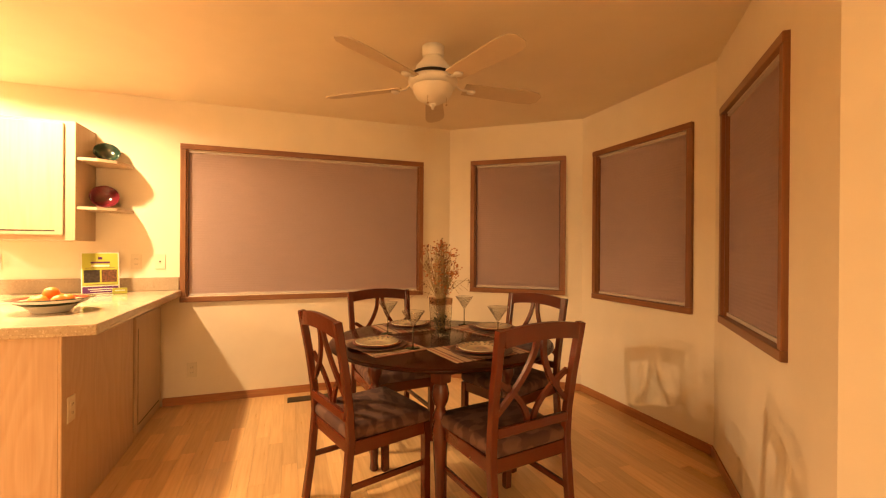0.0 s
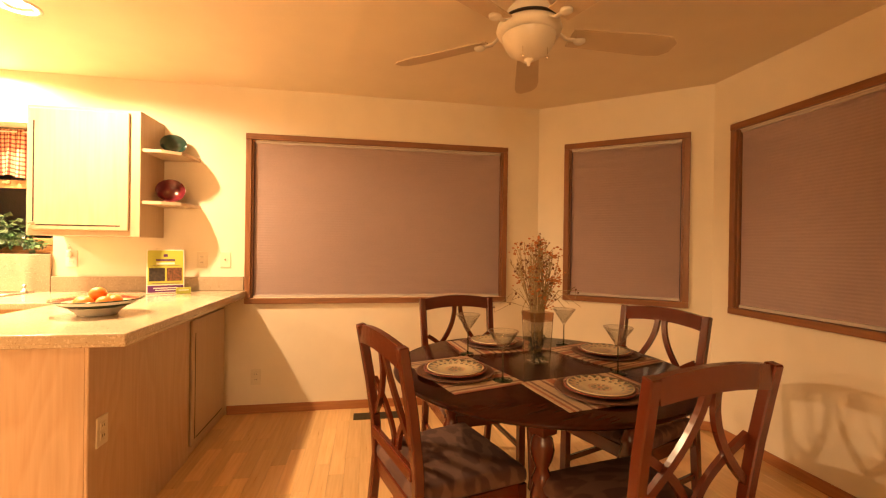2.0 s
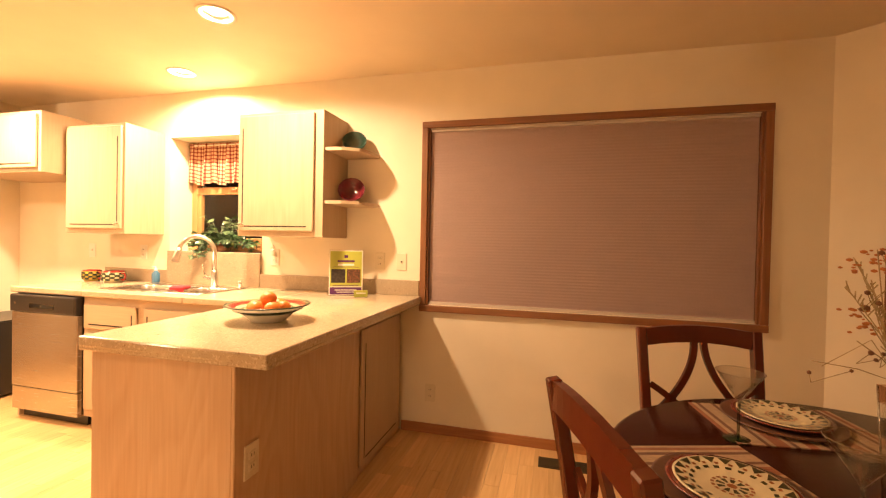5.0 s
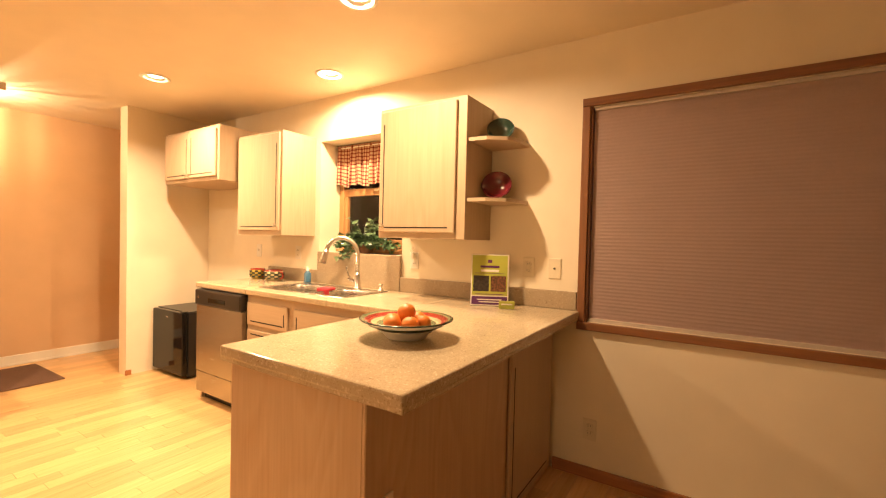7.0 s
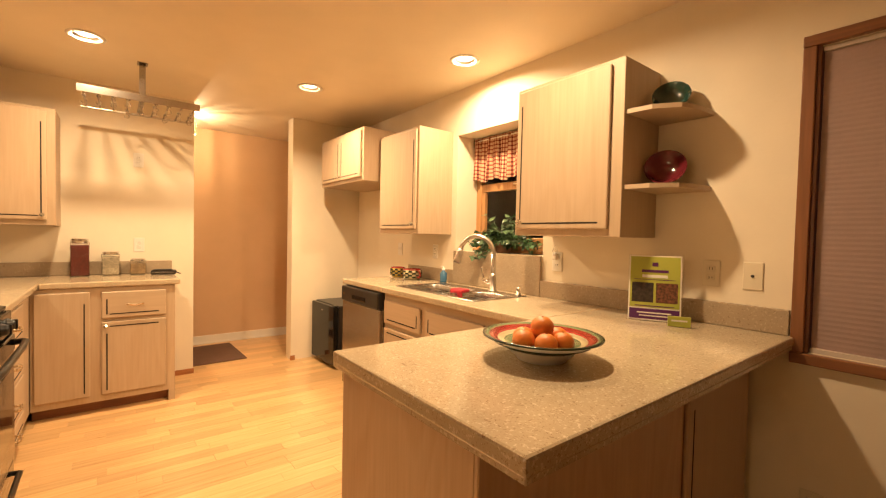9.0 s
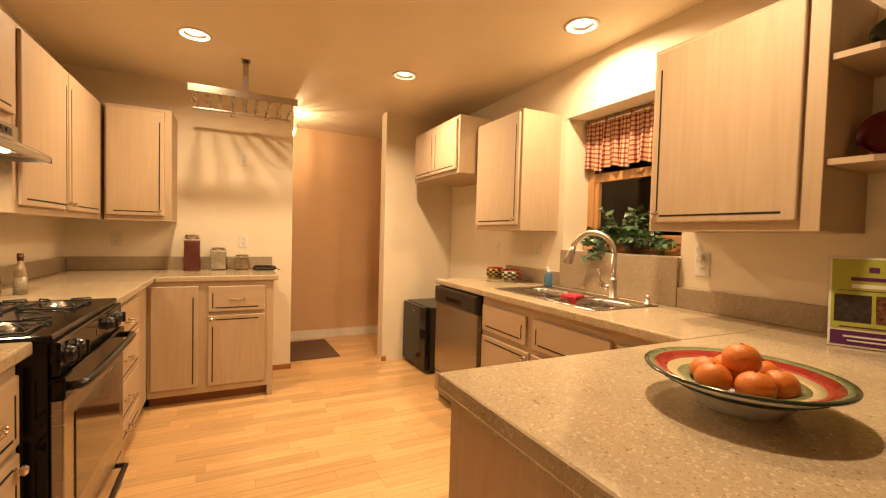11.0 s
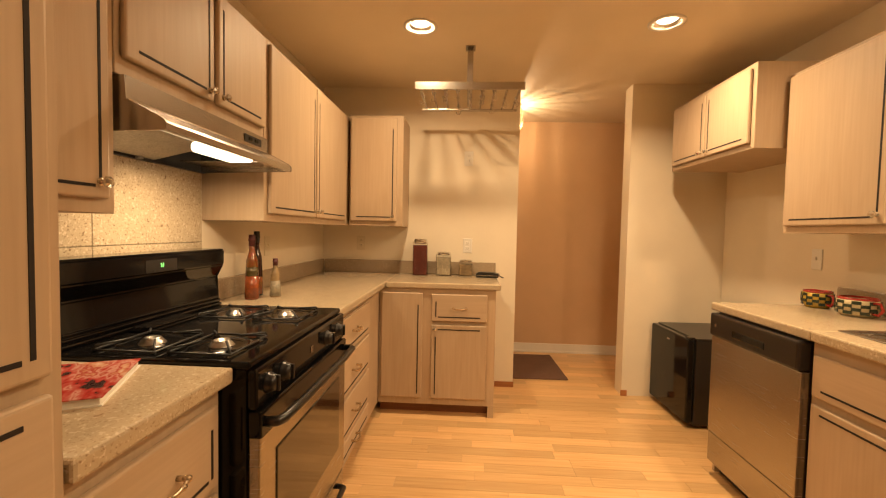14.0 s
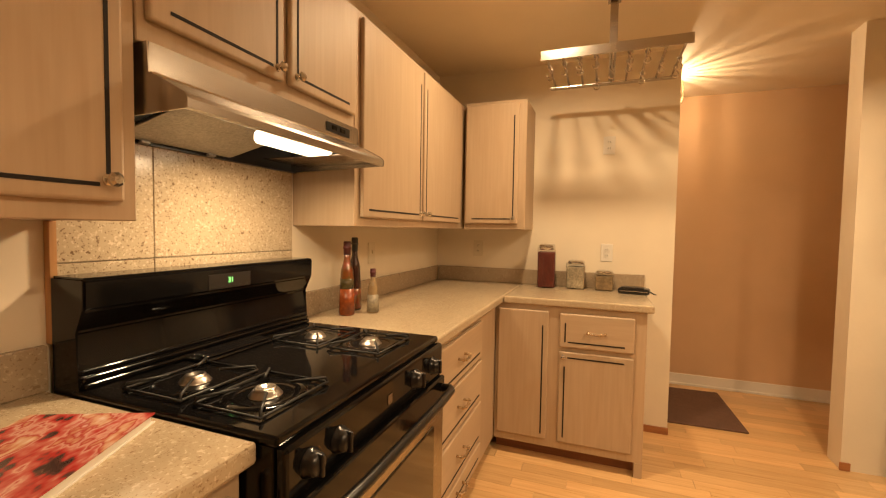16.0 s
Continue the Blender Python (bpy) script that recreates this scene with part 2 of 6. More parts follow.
def box(bm, x0, x1, y0, y1, z0, z1, bev=0.0, seg=2):
    g = bmesh.ops.create_cube(bm, size=1, matrix=Matrix.Translation(((x0 + x1) / 2, (y0 + y1) / 2, (z0 + z1) / 2))
                              @ Matrix.Diagonal((abs(x1 - x0), abs(y1 - y0), abs(z1 - z0), 1)))
    if bev:
        es = list({e for v in g["verts"] for e in v.link_edges})
        bmesh.ops.bevel(bm, geom=es, offset=bev, segments=seg, affect="EDGES", profile=0.5)


def boxm(*a, **k):
    bm = bmesh.new()
    box(bm, *a, **k)
    return bm


def lathe(bm, prof, seg=24, at=(0, 0, 0), square=False):
    rings = []
    for r, z in prof:
        if r < 1e-5:
            rings.append([bm.verts.new((at[0], at[1], at[2] + z))])
        else:
            rings.append([bm.verts.new((at[0] + r * math.cos(2 * math.pi * i / seg), at[1] + r * math.sin(2 * math.pi * i / seg), at[2] + z)) for i in range(seg)])
    for a, b in zip(rings, rings[1:]):
        for i in range(seg):
            j = (i + 1) % seg
            if len(a) == 1 and len(b) == 1:
                continue
            if len(a) == 1:
                bm.faces.new((a[0], b[j], b[i]))
            elif len(b) == 1:
                bm.faces.new((a[i], a[j], b[0]))
            else:
                bm.faces.new((a[i], a[j], b[j], b[i]))
    for f in bm.faces:
        f.smooth = True


def lathem(prof, seg=24, at=(0, 0, 0)):
    bm = bmesh.new()
    lathe(bm, prof, seg, at)
    return bm


def tube(bm, pts, r, seg=8, r2=None):
    pts = [Vector(p) for p in pts]
    rings = []
    n = len(pts)
    for i, p in enumerate(pts):
        t = (pts[min(i + 1, n - 1)] - pts[max(i - 1, 0)]).normalized()
        a = t.orthogonal().normalized() if i == 0 else (prev - t * prev.dot(t)).normalized()
        prev = a
        b = t.cross(a)
        rr = r if r2 is None else r + (r2 - r) * i / (n - 1)
        rings.append([bm.verts.new(p + (a * math.cos(2 * math.pi * k / seg) + b * math.sin(2 * math.pi * k / seg)) * rr) for k in range(seg)])
    for a, b in zip(rings, rings[1:]):
        for k in range(seg):
            f = bm.faces.new((a[k], a[(k + 1) % seg], b[(k + 1) % seg], b[k]))
            f.smooth = True
    bm.faces.new(rings[0][::-1])
    bm.faces.new(rings[-1])


def tubem(pts, r, seg=8, r2=None):
    bm = bmesh.new()
    tube(bm, pts, r, seg, r2)
    return bm


def bar(bm, pts, w, t):
    """A flat bar of width w (in the local x-z plane) and thickness t (along y) that follows points."""
    pts = [Vector(p) for p in pts]
    rings = []
    n = len(pts)
    for i, p in enumerate(pts):
        d = (pts[min(i + 1, n - 1)] - pts[max(i - 1, 0)]).normalized()
        side = d.cross(Vector((0, 1, 0)))
        side = side.normalized() if side.length > 1e-4 else Vector((1, 0, 0))
        up = side.cross(d).normalized()
        rings.append([bm.verts.new(p + side * (sx * w / 2) + up * (sy * t / 2)) for sx, sy in ((-1, -1), (1, -1), (1, 1), (-1, 1))])
    for a, b in zip(rings, rings[1:]):
        for k in range(4):
            bm.faces.new((a[k], a[(k + 1) % 4], b[(k + 1) % 4], b[k]))
    bm.faces.new(rings[0][::-1])
    bm.faces.new(rings[-1])


def finish(bm):
    bmesh.ops.recalc_face_normals(bm, faces=bm.faces)


def part(name, bm, mat, parent, label=""):
    finish(bm)
    me = bpy.data.meshes.new(name)
    bm.to_mesh(me)
    bm.free()
    me.materials.append(mat)
    ob = new(name, me)
    ob.parent = parent
    if label:
        tagged(ob, label)
    return ob


def solid(name, bm, mat, label="", category="", kind="", group="", m=None):
    ob = part(name, bm, mat, None)
    if m is not None:
        ob.matrix_basis = m
    return tagged(ob, label, category, group, kind)


def thing(name, m, label, category, group="", kind=""):
    ob = new(name)
    ob.empty_display_size = 0.1
    ob.matrix_basis = m
    return tagged(ob, label, category, group, kind)


def prism(bm, poly, z0, z1):
    lo = [bm.verts.new((x, y, z0)) for x, y in poly]
    hi = [bm.verts.new((x, y, z1)) for x, y in poly]
    n = len(poly)
    bm.faces.new(lo[::-1])
    bm.faces.new(hi)
    for i in range(n):
        j = (i + 1) % n
        bm.faces.new((lo[i], lo[j], hi[j], hi[i]))


def local_wall(bm, length, z0, z1, t, holes):
    """A wall in local space: along x, its face at y = 0 and its thickness behind it (+y), one closed mesh with holes through it."""
    xs = sorted({0.0, length, *(h[0] for h in holes), *(h[1] for h in holes)})
    zs = sorted({z0, z1, *(h[2] for h in holes), *(h[3] for h in holes)})

    def full(i, k):
        if not (0 <= i < len(xs) - 1 and 0 <= k < len(zs) - 1):
            return False
        cx, cz = (xs[i] + xs[i + 1]) / 2, (zs[k] + zs[k + 1]) / 2
        return not any(a < cx < b and c < cz < d for a, b, c, d in holes)

    at = {}

    def v(i, k, y):
        if (i, k, y) not in at:
            at[i, k, y] = bm.verts.new((xs[i], y, zs[k]))
        return at[i, k, y]

    for i in range(len(xs) - 1):
        for k in range(len(zs) - 1):
            if not full(i, k):
                continue
            bm.faces.new((v(i, k, 0), v(i + 1, k, 0), v(i + 1, k + 1, 0), v(i, k + 1, 0)))
            bm.faces.new((v(i, k, t), v(i, k + 1, t), v(i + 1, k + 1, t), v(i + 1, k, t)))
            for di, dk, p, q in ((-1, 0, (i, k), (i, k + 1)), (1, 0, (i + 1, k), (i + 1, k + 1)), (0, -1, (i, k), (i + 1, k)), (0, 1, (i, k + 1), (i + 1, k + 1))):
                if not full(i + di, k + dk):
                    bm.faces.new((v(*p, 0), v(*q, 0), v(*q, t), v(*p, t)))


def along(p, q):
    """The pose of a wall whose face runs from p to q, its thickness to the left of that way."""
    return pose(p[0], p[1], 0, 0, 0, math.degrees(math.atan2(q[1] - p[1], q[0] - p[0])))


# ---- the large structure ----
YW, YS, XB = 4.245, 1.09, -4.56
A0, A1, A2, A3 = (1.60, YW), (2.57, 3.48), (2.57, 2.232), (1.60, 1.12)


def wall(name, p, q, holes=(), mat=None, t=0.14, z1=CEIL, label="cream painted textured wall"):
    bm = bmesh.new()
    ln = math.dist(p, q)
    local_wall(bm, ln, 0, z1, t, list(holes))
    return solid(name, bm, mat or M_WALL, label, "wall", "structure", m=along(p, q))


def blind_window(name, p, q, s0, s1, z0, z1):
    """A wood-cased window with a pleated shade drawn down; s0 to s1 along the wall from p to q."""
    w = thing(name, along(p, q), "oak-cased window with a lowered mauve pleated shade", "window", kind="structure")
    c, pr = 0.042, 0.022
    bmv = ((s0, s0 + c), (s1 - c, s1))
    for a, b in bmv:
        part("window_frame", boxm(a, b, -pr, 0.10, z0 + c, z1 - c, bev=0.004), M_TRIMV, w)
    for a, b in ((z0, z0 + c), (z1 - c, z1)):
        part("window_frame", boxm(s0, s1, -pr - 0.003, 0.10, a, b, bev=0.004), M_TRIM, w)
    i = 0.012
    for a, b in ((s0 + c, s0 + c + i), (s1 - c - i, s1 - c)):
        part("inner_stop", boxm(a, b, -0.004, 0.09, z0 + c, z1 - c, bev=0.002), M_TRIMV, w)
    bm = bmesh.new()
    n = int((z1 - z0 - 2 * c - 0.05) / 0.0095)
    za, zb = z0 + c + 0.022, z1 - c - 0.022
    rows = []
    for k in range(n + 1):
        y = 0.016 + (0.0008 if k % 2 else 0.0)
        z = za + (zb - za) * k / n
        rows.append((bm.verts.new((s0 + c + i + 0.004, y, z)), bm.verts.new((s1 - c - i - 0.004, y, z))))
    for a, b in zip(rows, rows[1:]):
        bm.faces.new((a[0], a[1], b[1], b[0]))
    bmesh.ops.solidify(bm, geom=bm.faces[:], thickness=-0.002)
    part("pleated_shade", bm, M_BLIND, w)
    part("top_rail", boxm(s0 + c + i + 0.002, s1 - c - i - 0.002, 0.004, 0.034, zb, z1 - c - 0.004, bev=0.003), M_RAIL, w)
    part("bottom_rail", boxm(s0 + c + i + 0.002, s1 - c - i - 0.002, 0.006, 0.030, z0 + c + 0.002, za, bev=0.003), M_RAIL, w)
    part("pane", boxm(s0 + c, s1 - c, 0.085, 0.091, z0 + c, z1 - c), M_GLASS, w)
    return w


XW0 = -4.70
# window wall, split at the alcove stub; local s is x minus XW0
holes_n = [(-2.79 - XW0, -1.93 - XW0, 1.165, 2.065), (-0.645 - XW0, 1.285 - XW0, 0.86, 2.03)]
wall("wall_north", (XW0, YW), A0, holes_n, t=0.27)
wall("wall_bay_left", A0, A1, [(0.26, 1.05, 0.885, 2.05)])
wall("wall_bay_middle", A1, A2, [(0.20, 1.055, 0.885, 2.04)])
wall("wall_bay_right", A2, A3, [(0.235, 1.075, 0.89, 2.02)])
wall("wall_dining_east", A3, (1.60, -3.2))
wall("wall_dining_south", (1.60, -3.2), (-1.25, -3.2))
wall("wall_dining_west", (-1.25, -3.2), (-1.25, YS - 0.14))
wall("wall_stove", (-1.11, YS), (XB - 0.12, YS))
wall("wall_kitchen_west", (XB, YS), (XB, 2.68), t=0.12)
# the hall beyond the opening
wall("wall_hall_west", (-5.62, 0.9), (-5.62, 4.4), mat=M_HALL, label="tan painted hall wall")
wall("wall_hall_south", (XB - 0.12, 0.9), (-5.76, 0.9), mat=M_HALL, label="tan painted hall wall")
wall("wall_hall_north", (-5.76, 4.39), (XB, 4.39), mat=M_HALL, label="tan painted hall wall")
solid("wall_alcove", boxm(XW0 + 0.08, -4.475, 3.52, YW, 0, CEIL), M_WALL, "cream painted wall stub beside the hall opening", "wall", "structure")
# the ceiling is a slab with an opening over each recessed light
bm = bmesh.new()
local_wall(bm, 8.65, -3.4, 4.85, -0.12, [(x + 5.9 - 0.064, x + 5.9 + 0.064, y - 0.064, y + 0.064) for x, y, cone in CANS])
for v in bm.verts:
    v.co = Vector((v.co.x - 5.9, v.co.z, CEIL - v.co.y))
solid("ceiling", bm, M_CEIL, "cream textured ceiling", "ceiling", "structure")
solid("floor", boxm(-5.9, 2.75, -3.4, 4.5, -0.08, -0.006), M_JOINT, "light maple strip laminate floor", "floor", "structure")

blind_window("window_1", (XW0, YW), A0, -0.685 - XW0, 1.327 - XW0, 0.815, 2.075)
blind_window("window_2", A0, A1, 0.215, 1.095, 0.845, 2.095)
blind_window("window_3", A1, A2, 0.155, 1.10, 0.845, 2.085)
blind_window("window_4", A2, A3, 0.19, 1.12, 0.85, 2.065)


def baseboard(p, q, h=0.065, mat=None, label="oak baseboard"):
    ln = math.dist(p, q)
    bm = boxm(0.0, ln, -0.012, -0.0005, 0, h, bev=0.003)
    return solid("baseboard", bm, mat or M_BASE, label, "baseboard", "structure", m=along(p, q))


M_BASE = wood("base_oak", (0.42, 0.17, 0.055), (0.30, 0.11, 0.035), 0, 0.4, 0.05, 0.1)
baseboard((-0.80, YW), A0)
baseboard(A0, A1)
baseboard(A1, A2)
baseboard(A2, A3)
baseboard(A3, (1.60, -3.2))
baseboard((XB, 2.53), (XB, 2.685), 0.045)
baseboard((-4.475, 3.512), (-4.475, 3.56), 0.045)
baseboard((-5.62, 0.91), (-5.62, 4.38), 0.095, M_WHITE, "white moulded baseboard")
baseboard((-5.62, 0.91), (-5.62, 4.38), 0.02, M_WHITE, "white baseboard shoe").location.x += 0.012

# ---- recessed ceiling lights ----


def can_light(x, y):
    c = thing("recessed_light", pose(x, y, CEIL), "lit recessed ceiling light with a white trim ring", "ceiling light", "recessed lights")
    part("trim_ring", lathem([(0.068, 0.001), (0.069, -0.004), (0.086, -0.008), (0.096, -0.005), (0.096, -0.0005)], 36), M_WHITE, c)
    part("reflector", lathem([(0.068, 0.001), (0.064, 0.006), (0.056, 0.014), (0.054, 0.0145), (0.056, 0.02), (0.0, 0.02), (0.0, 0.024), (0.07, 0.024), (0.0725, 0.001)], 36), M_REFLECT, c, "satin reflector cone")
    part("lens", lathem([(0.0, 0.0115), (0.047, 0.012), (0.052, 0.016), (0.0, 0.016)], 28), M_CAN, c, "glowing lens")


for cx, cy, cone in CANS:
    can_light(cx, cy)


# Made-up fixture, out of view, round the added fill lamp.
rl = thing("pendant_light", pose(ROOM_LAMP[0], ROOM_LAMP[1], CEIL), "added unseen pendant light that fills the dining side", "ceiling light")
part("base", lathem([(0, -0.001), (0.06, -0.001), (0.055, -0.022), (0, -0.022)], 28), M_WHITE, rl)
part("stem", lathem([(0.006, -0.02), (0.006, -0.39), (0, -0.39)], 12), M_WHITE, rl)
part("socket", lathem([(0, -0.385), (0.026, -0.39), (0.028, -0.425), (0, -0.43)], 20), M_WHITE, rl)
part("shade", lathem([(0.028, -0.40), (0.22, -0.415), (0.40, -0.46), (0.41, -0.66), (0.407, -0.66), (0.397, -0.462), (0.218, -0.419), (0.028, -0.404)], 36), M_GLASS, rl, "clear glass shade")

# ---- kitchen cabinets ----


def knob(parent, x, y, z):
    bm = lathem([(0, 0.030), (0.008, 0.029), (0.0135, 0.024), (0.0145, 0.019), (0.011, 0.014), (0.006, 0.010), (0.006, 0.004), (0.011, 0.002), (0.011, 0)], 9)
    for f in bm.faces:
        f.smooth = False
    bmesh.ops.transform(bm, matrix=pose(x, y, z, 90), verts=bm.verts)
    part("knob", bm, M_CRYSTAL, parent, "cut crystal knob")


def pull(parent, x, y, z, w=0.085):
    bm = bmesh.new()
    for s in (-1, 1):
        tube(bm, [(x + s * w / 2, y, z), (x + s * w / 2, y - 0.022, z)], 0.006, 8)
        bmesh.ops.create_uvsphere(bm, u_segments=8, v_segments=6, radius=0.0085, matrix=pose(x + s * w / 2, y - 0.024, z))
    tube(bm, [(x + w / 2 * k / 4, y - 0.024 - 0.006 * math.cos(k / 4 * 1.57), z - 0.006 * math.cos(k / 4 * 1.57)) for k in range(-4, 5)], 0.0048, 8)
    for s in (-0.25, 0.25):
        bmesh.ops.create_uvsphere(bm, u_segments=8, v_segments=6, radius=0.0075, matrix=pose(x + s * w, y - 0.029, z - 0.005))
    part("pull", bm, M_BRASSY, parent, "bead-shaped metal pull")


def front(parent, name, x0, x1, z0, z1, d, lines, hold=None, level=False):
    """A slab door or drawer front with rounded edges and dark inlaid lines; lines: which sides carry one."""
    th = 0.019
    f = part(name, boxm(x0, x1, -d - th, -d - 0.001, z0, z1, bev=0.007, seg=3), M_OAKH if level else M_OAK, parent)
    y0, y1 = -d - th - 0.0012, -d - th + 0.002
    o, g = 0.034, 0.0075
    w, h = x1 - x0, z1 - z0
    for s in lines:
        if s == "l":
            bm = boxm(x0 + o - g, x0 + o, y0, y1, z0 + 0.03, z1 - 0.05 - 0.03 * (h > 0.4))
        elif s == "r":
            bm = boxm(x1 - o, x1 - o + g, y0, y1, z0 + 0.03, z1 - 0.05 - 0.03 * (h > 0.4))
        elif s == "b":
            bm = boxm(x0 + 0.045, x1 - 0.045, y0, y1, z0 + o - g, z0 + o)
        else:
            bm = boxm(x0 + 0.045, x1 - 0.045, y0, y1, z1 - o, z1 - o + g)
        part("inlay", bm, M_GROOVE, f, "dark inlaid line")
    if hold:
        kind, kx, kz = hold
        (knob if kind == "k" else pull)(f, kx, -d - th, kz)
    return f


def cabinet(m, w, d, h, toe=0.0, label="pickled oak wall cabinet with dark inlaid lines", cat="cabinet", group="kitchen cabinets", name="wall_cabinet", legs=False):
    c = thing(name, m, label, cat, group)
    part("body", boxm(0.001, w - 0.001, -d, -0.001, toe, h, bev=0.002, seg=1), M_OAK, c)
    if toe:
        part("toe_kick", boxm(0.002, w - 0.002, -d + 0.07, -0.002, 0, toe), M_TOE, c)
    return c


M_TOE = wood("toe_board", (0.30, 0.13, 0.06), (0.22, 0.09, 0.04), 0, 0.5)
UB, UT = 1.293, 2.10
UH = UT - UB
# sink wall, faces -y
c = cabinet(pose(-1.87, YW, UB), 0.635, 0.325, UH, label="pickled oak wall cabinet with open end shelves")
front(c, "door", 0.02, 0.575, 0.035, UH - 0.02, 0.325, "lb", ("k", 0.05, 0.075))
CR = c
c = cabinet(pose(-3.42, YW, UB), 0.575, 0.325, UH)
front(c, "door", 0.02, 0.555, 0.035, UH - 0.02, 0.325, "rb", ("k", 0.525, 0.075))
c = cabinet(pose(-4.31, YW, 1.731), 0.885, 0.487, 0.445, label="shallow pickled oak cabinet above the refrigerator alcove")
front(c, "door", 0.03, 0.435, 0.03, 0.42, 0.487, "rb", ("k", 0.405, 0.06))
front(c, "door", 0.45, 0.855, 0.03, 0.42, 0.487, "lb", ("k", 0.48, 0.06))

# open shelves on the end of the cabinet beside the dining window
for z in (1.508, 1.845):
    bm = bmesh.new()
    poly = [(0, 0), (0.24, 0), (0.24, -0.05)] + [(0.185 + 0.055 * math.cos(a), -0.05 - 0.20 * math.sin(a)) for a in (0.4, 0.8, 1.2)] + [(0.11, -0.30), (0, -0.31)]
    prism(bm, poly[::-1], 0, 0.02)
    solid("corner_shelf", bm, M_OAKH, "pickled oak quarter-round end shelf", "shelf", group="end shelves", m=pose(-1.234, YW - 0.001, z))


def plate_bowl(name, m, r, h, mat, label):
    prof = [(0, 0.0), (r * 0.42, 0.0), (r * 0.5, 0.006), (r * 0.8, h * 0.5), (r, h), (r * 1.0, h + 0.004), (r * 0.96, h + 0.003), (r * 0.76, h * 0.55), (r * 0.45, 0.014), (0, 0.012)]
    return solid(name, lathem(prof, 32), mat, label, "bowl", m=m)


M_TEAL = material("teal_glaze", (0.03, 0.075, 0.055), 0.12, 0, 0.3, 30, coat=0.5)
M_RED = material("crimson_glaze", (0.19, 0.022, 0.03), 0.12, 0, 0.3, 30, coat=0.5)
plate_bowl("bowl", pose(-1.142, YW - 0.085, 1.866 + 0.062, 62, 0, 20) @ Matrix.Translation((0, 0, -0.02)), 0.080, 0.056, M_TEAL, "dark teal glazed bowl tilted up on the shelf")
plate_bowl("bowl", pose(-1.150, YW - 0.10, 1.529 + 0.073, 66, 0, 20) @ Matrix.Translation((0, 0, -0.02)), 0.088, 0.060, M_RED, "crimson glazed bowl tilted up on the shelf")

# stove wall, faces +y: local x runs towards -x
SD = 0.285


def stove_side(x_east, z):
    return pose(x_east, YS, z, 0, 0, 180)


c = cabinet(stove_side(-1.70, UB), 0.456, SD, UH)
front(c, "door", 0.02, 0.423, 0.035, UH - 0.02, SD, "rb", ("k", 0.393, 0.075))
c = cabinet(stove_side(-2.158, 1.652), 0.789, SD, UT - 1.652, label="short pickled oak cabinet above the range hood")
front(c, "door", 0.015, 0.40, 0.045, UT - 1.652 - 0.015, SD, "rb", ("k", 0.373, 0.075))
front(c, "door", 0.425, 0.775, 0.045, UT - 1.652 - 0.015, SD, "lb", ("k", 0.452, 0.075))
c = cabinet(stove_side(-2.95, UB), 1.605, SD, UH)
front(c, "door", 0.035, 0.605, 0.035, UH - 0.02, SD, "rb", ("k", 0.575, 0.07))
front(c, "door", 0.625, 1.225, 0.035, UH - 0.02, SD, "lb", ("k", 0.655, 0.07))
c = cabinet(pose(XB, 1.40, UB, 0, 0, 90), 0.40, 0.33, UH)
front(c, "door", 0.012, 0.355, 0.035, UH - 0.02, 0.33, "rb", ("k", 0.33, 0.07))
# tall cabinet beside the counter
TZ = CEIL - 0.03
c = cabinet(stove_side(-1.112, 0), 0.585, 0.60, TZ, label="tall pickled oak pantry cabinet", name="pantry_cabinet")
front(c, "door", 0.02, 0.555, 1.055, TZ - 0.03, 0.60, "rb", ("k", 0.10, 1.2))
front(c, "drawer_front", 0.02, 0.555, 0.60, 1.03, 0.60, "t", level=True)
front(c, "door", 0.02, 0.555, 0.10, 0.58, 0.60, "rt")

# base cabinets
BH, BD = 0.872, 0.60
BP = 0.572
c = cabinet(stove_side(-1.70, 0), 0.434, BP, BH, 0.078, "pickled oak base cabinet between pantry and range", name="base_cabinet")
front(c, "drawer_front", 0.03, 0.405, 0.63, 0.83, BP, "rb", ("p", 0.21, 0.735), True)
front(c, "door", 0.03, 0.405, 0.13, 0.61, BP, "rt", ("k", 0.37, 0.57))
c = cabinet(stove_side(-2.905, 0), 1.05, BD, BH, 0.078, "pickled oak drawer base cabinet with four drawers", name="base_cabinet")
for z0, z1 in ((0.655, 0.835), (0.445, 0.64), (0.235, 0.43), (0.065 + 0.06, 0.22)):
    front(c, "drawer_front", 0.03, 0.70, z0, z1, BD, "lb", ("p", 0.36, (z0 + z1) / 2 + 0.005), True)
c = cabinet(pose(XB, 1.691, 0, 0, 0, 90), 0.794, BD, BH, 0.078, "pickled oak corner base cabinet with drawer and door", name="base_cabinet")
front(c, "door", 0.02, 0.30, 0.125, 0.845, BD, "r")
front(c, "drawer_front", 0.36, 0.735, 0.655, 0.84, BD, "lb", ("p", 0.55, 0.75), True)
front(c, "door", 0.36, 0.735, 0.125, 0.63, BD, "lt", ("k", 0.382, 0.605))
part("end_stile", boxm(0.754, 0.793, -BD - 0.002, -BD + 0.06, 0, 0.078), M_OAK, c)
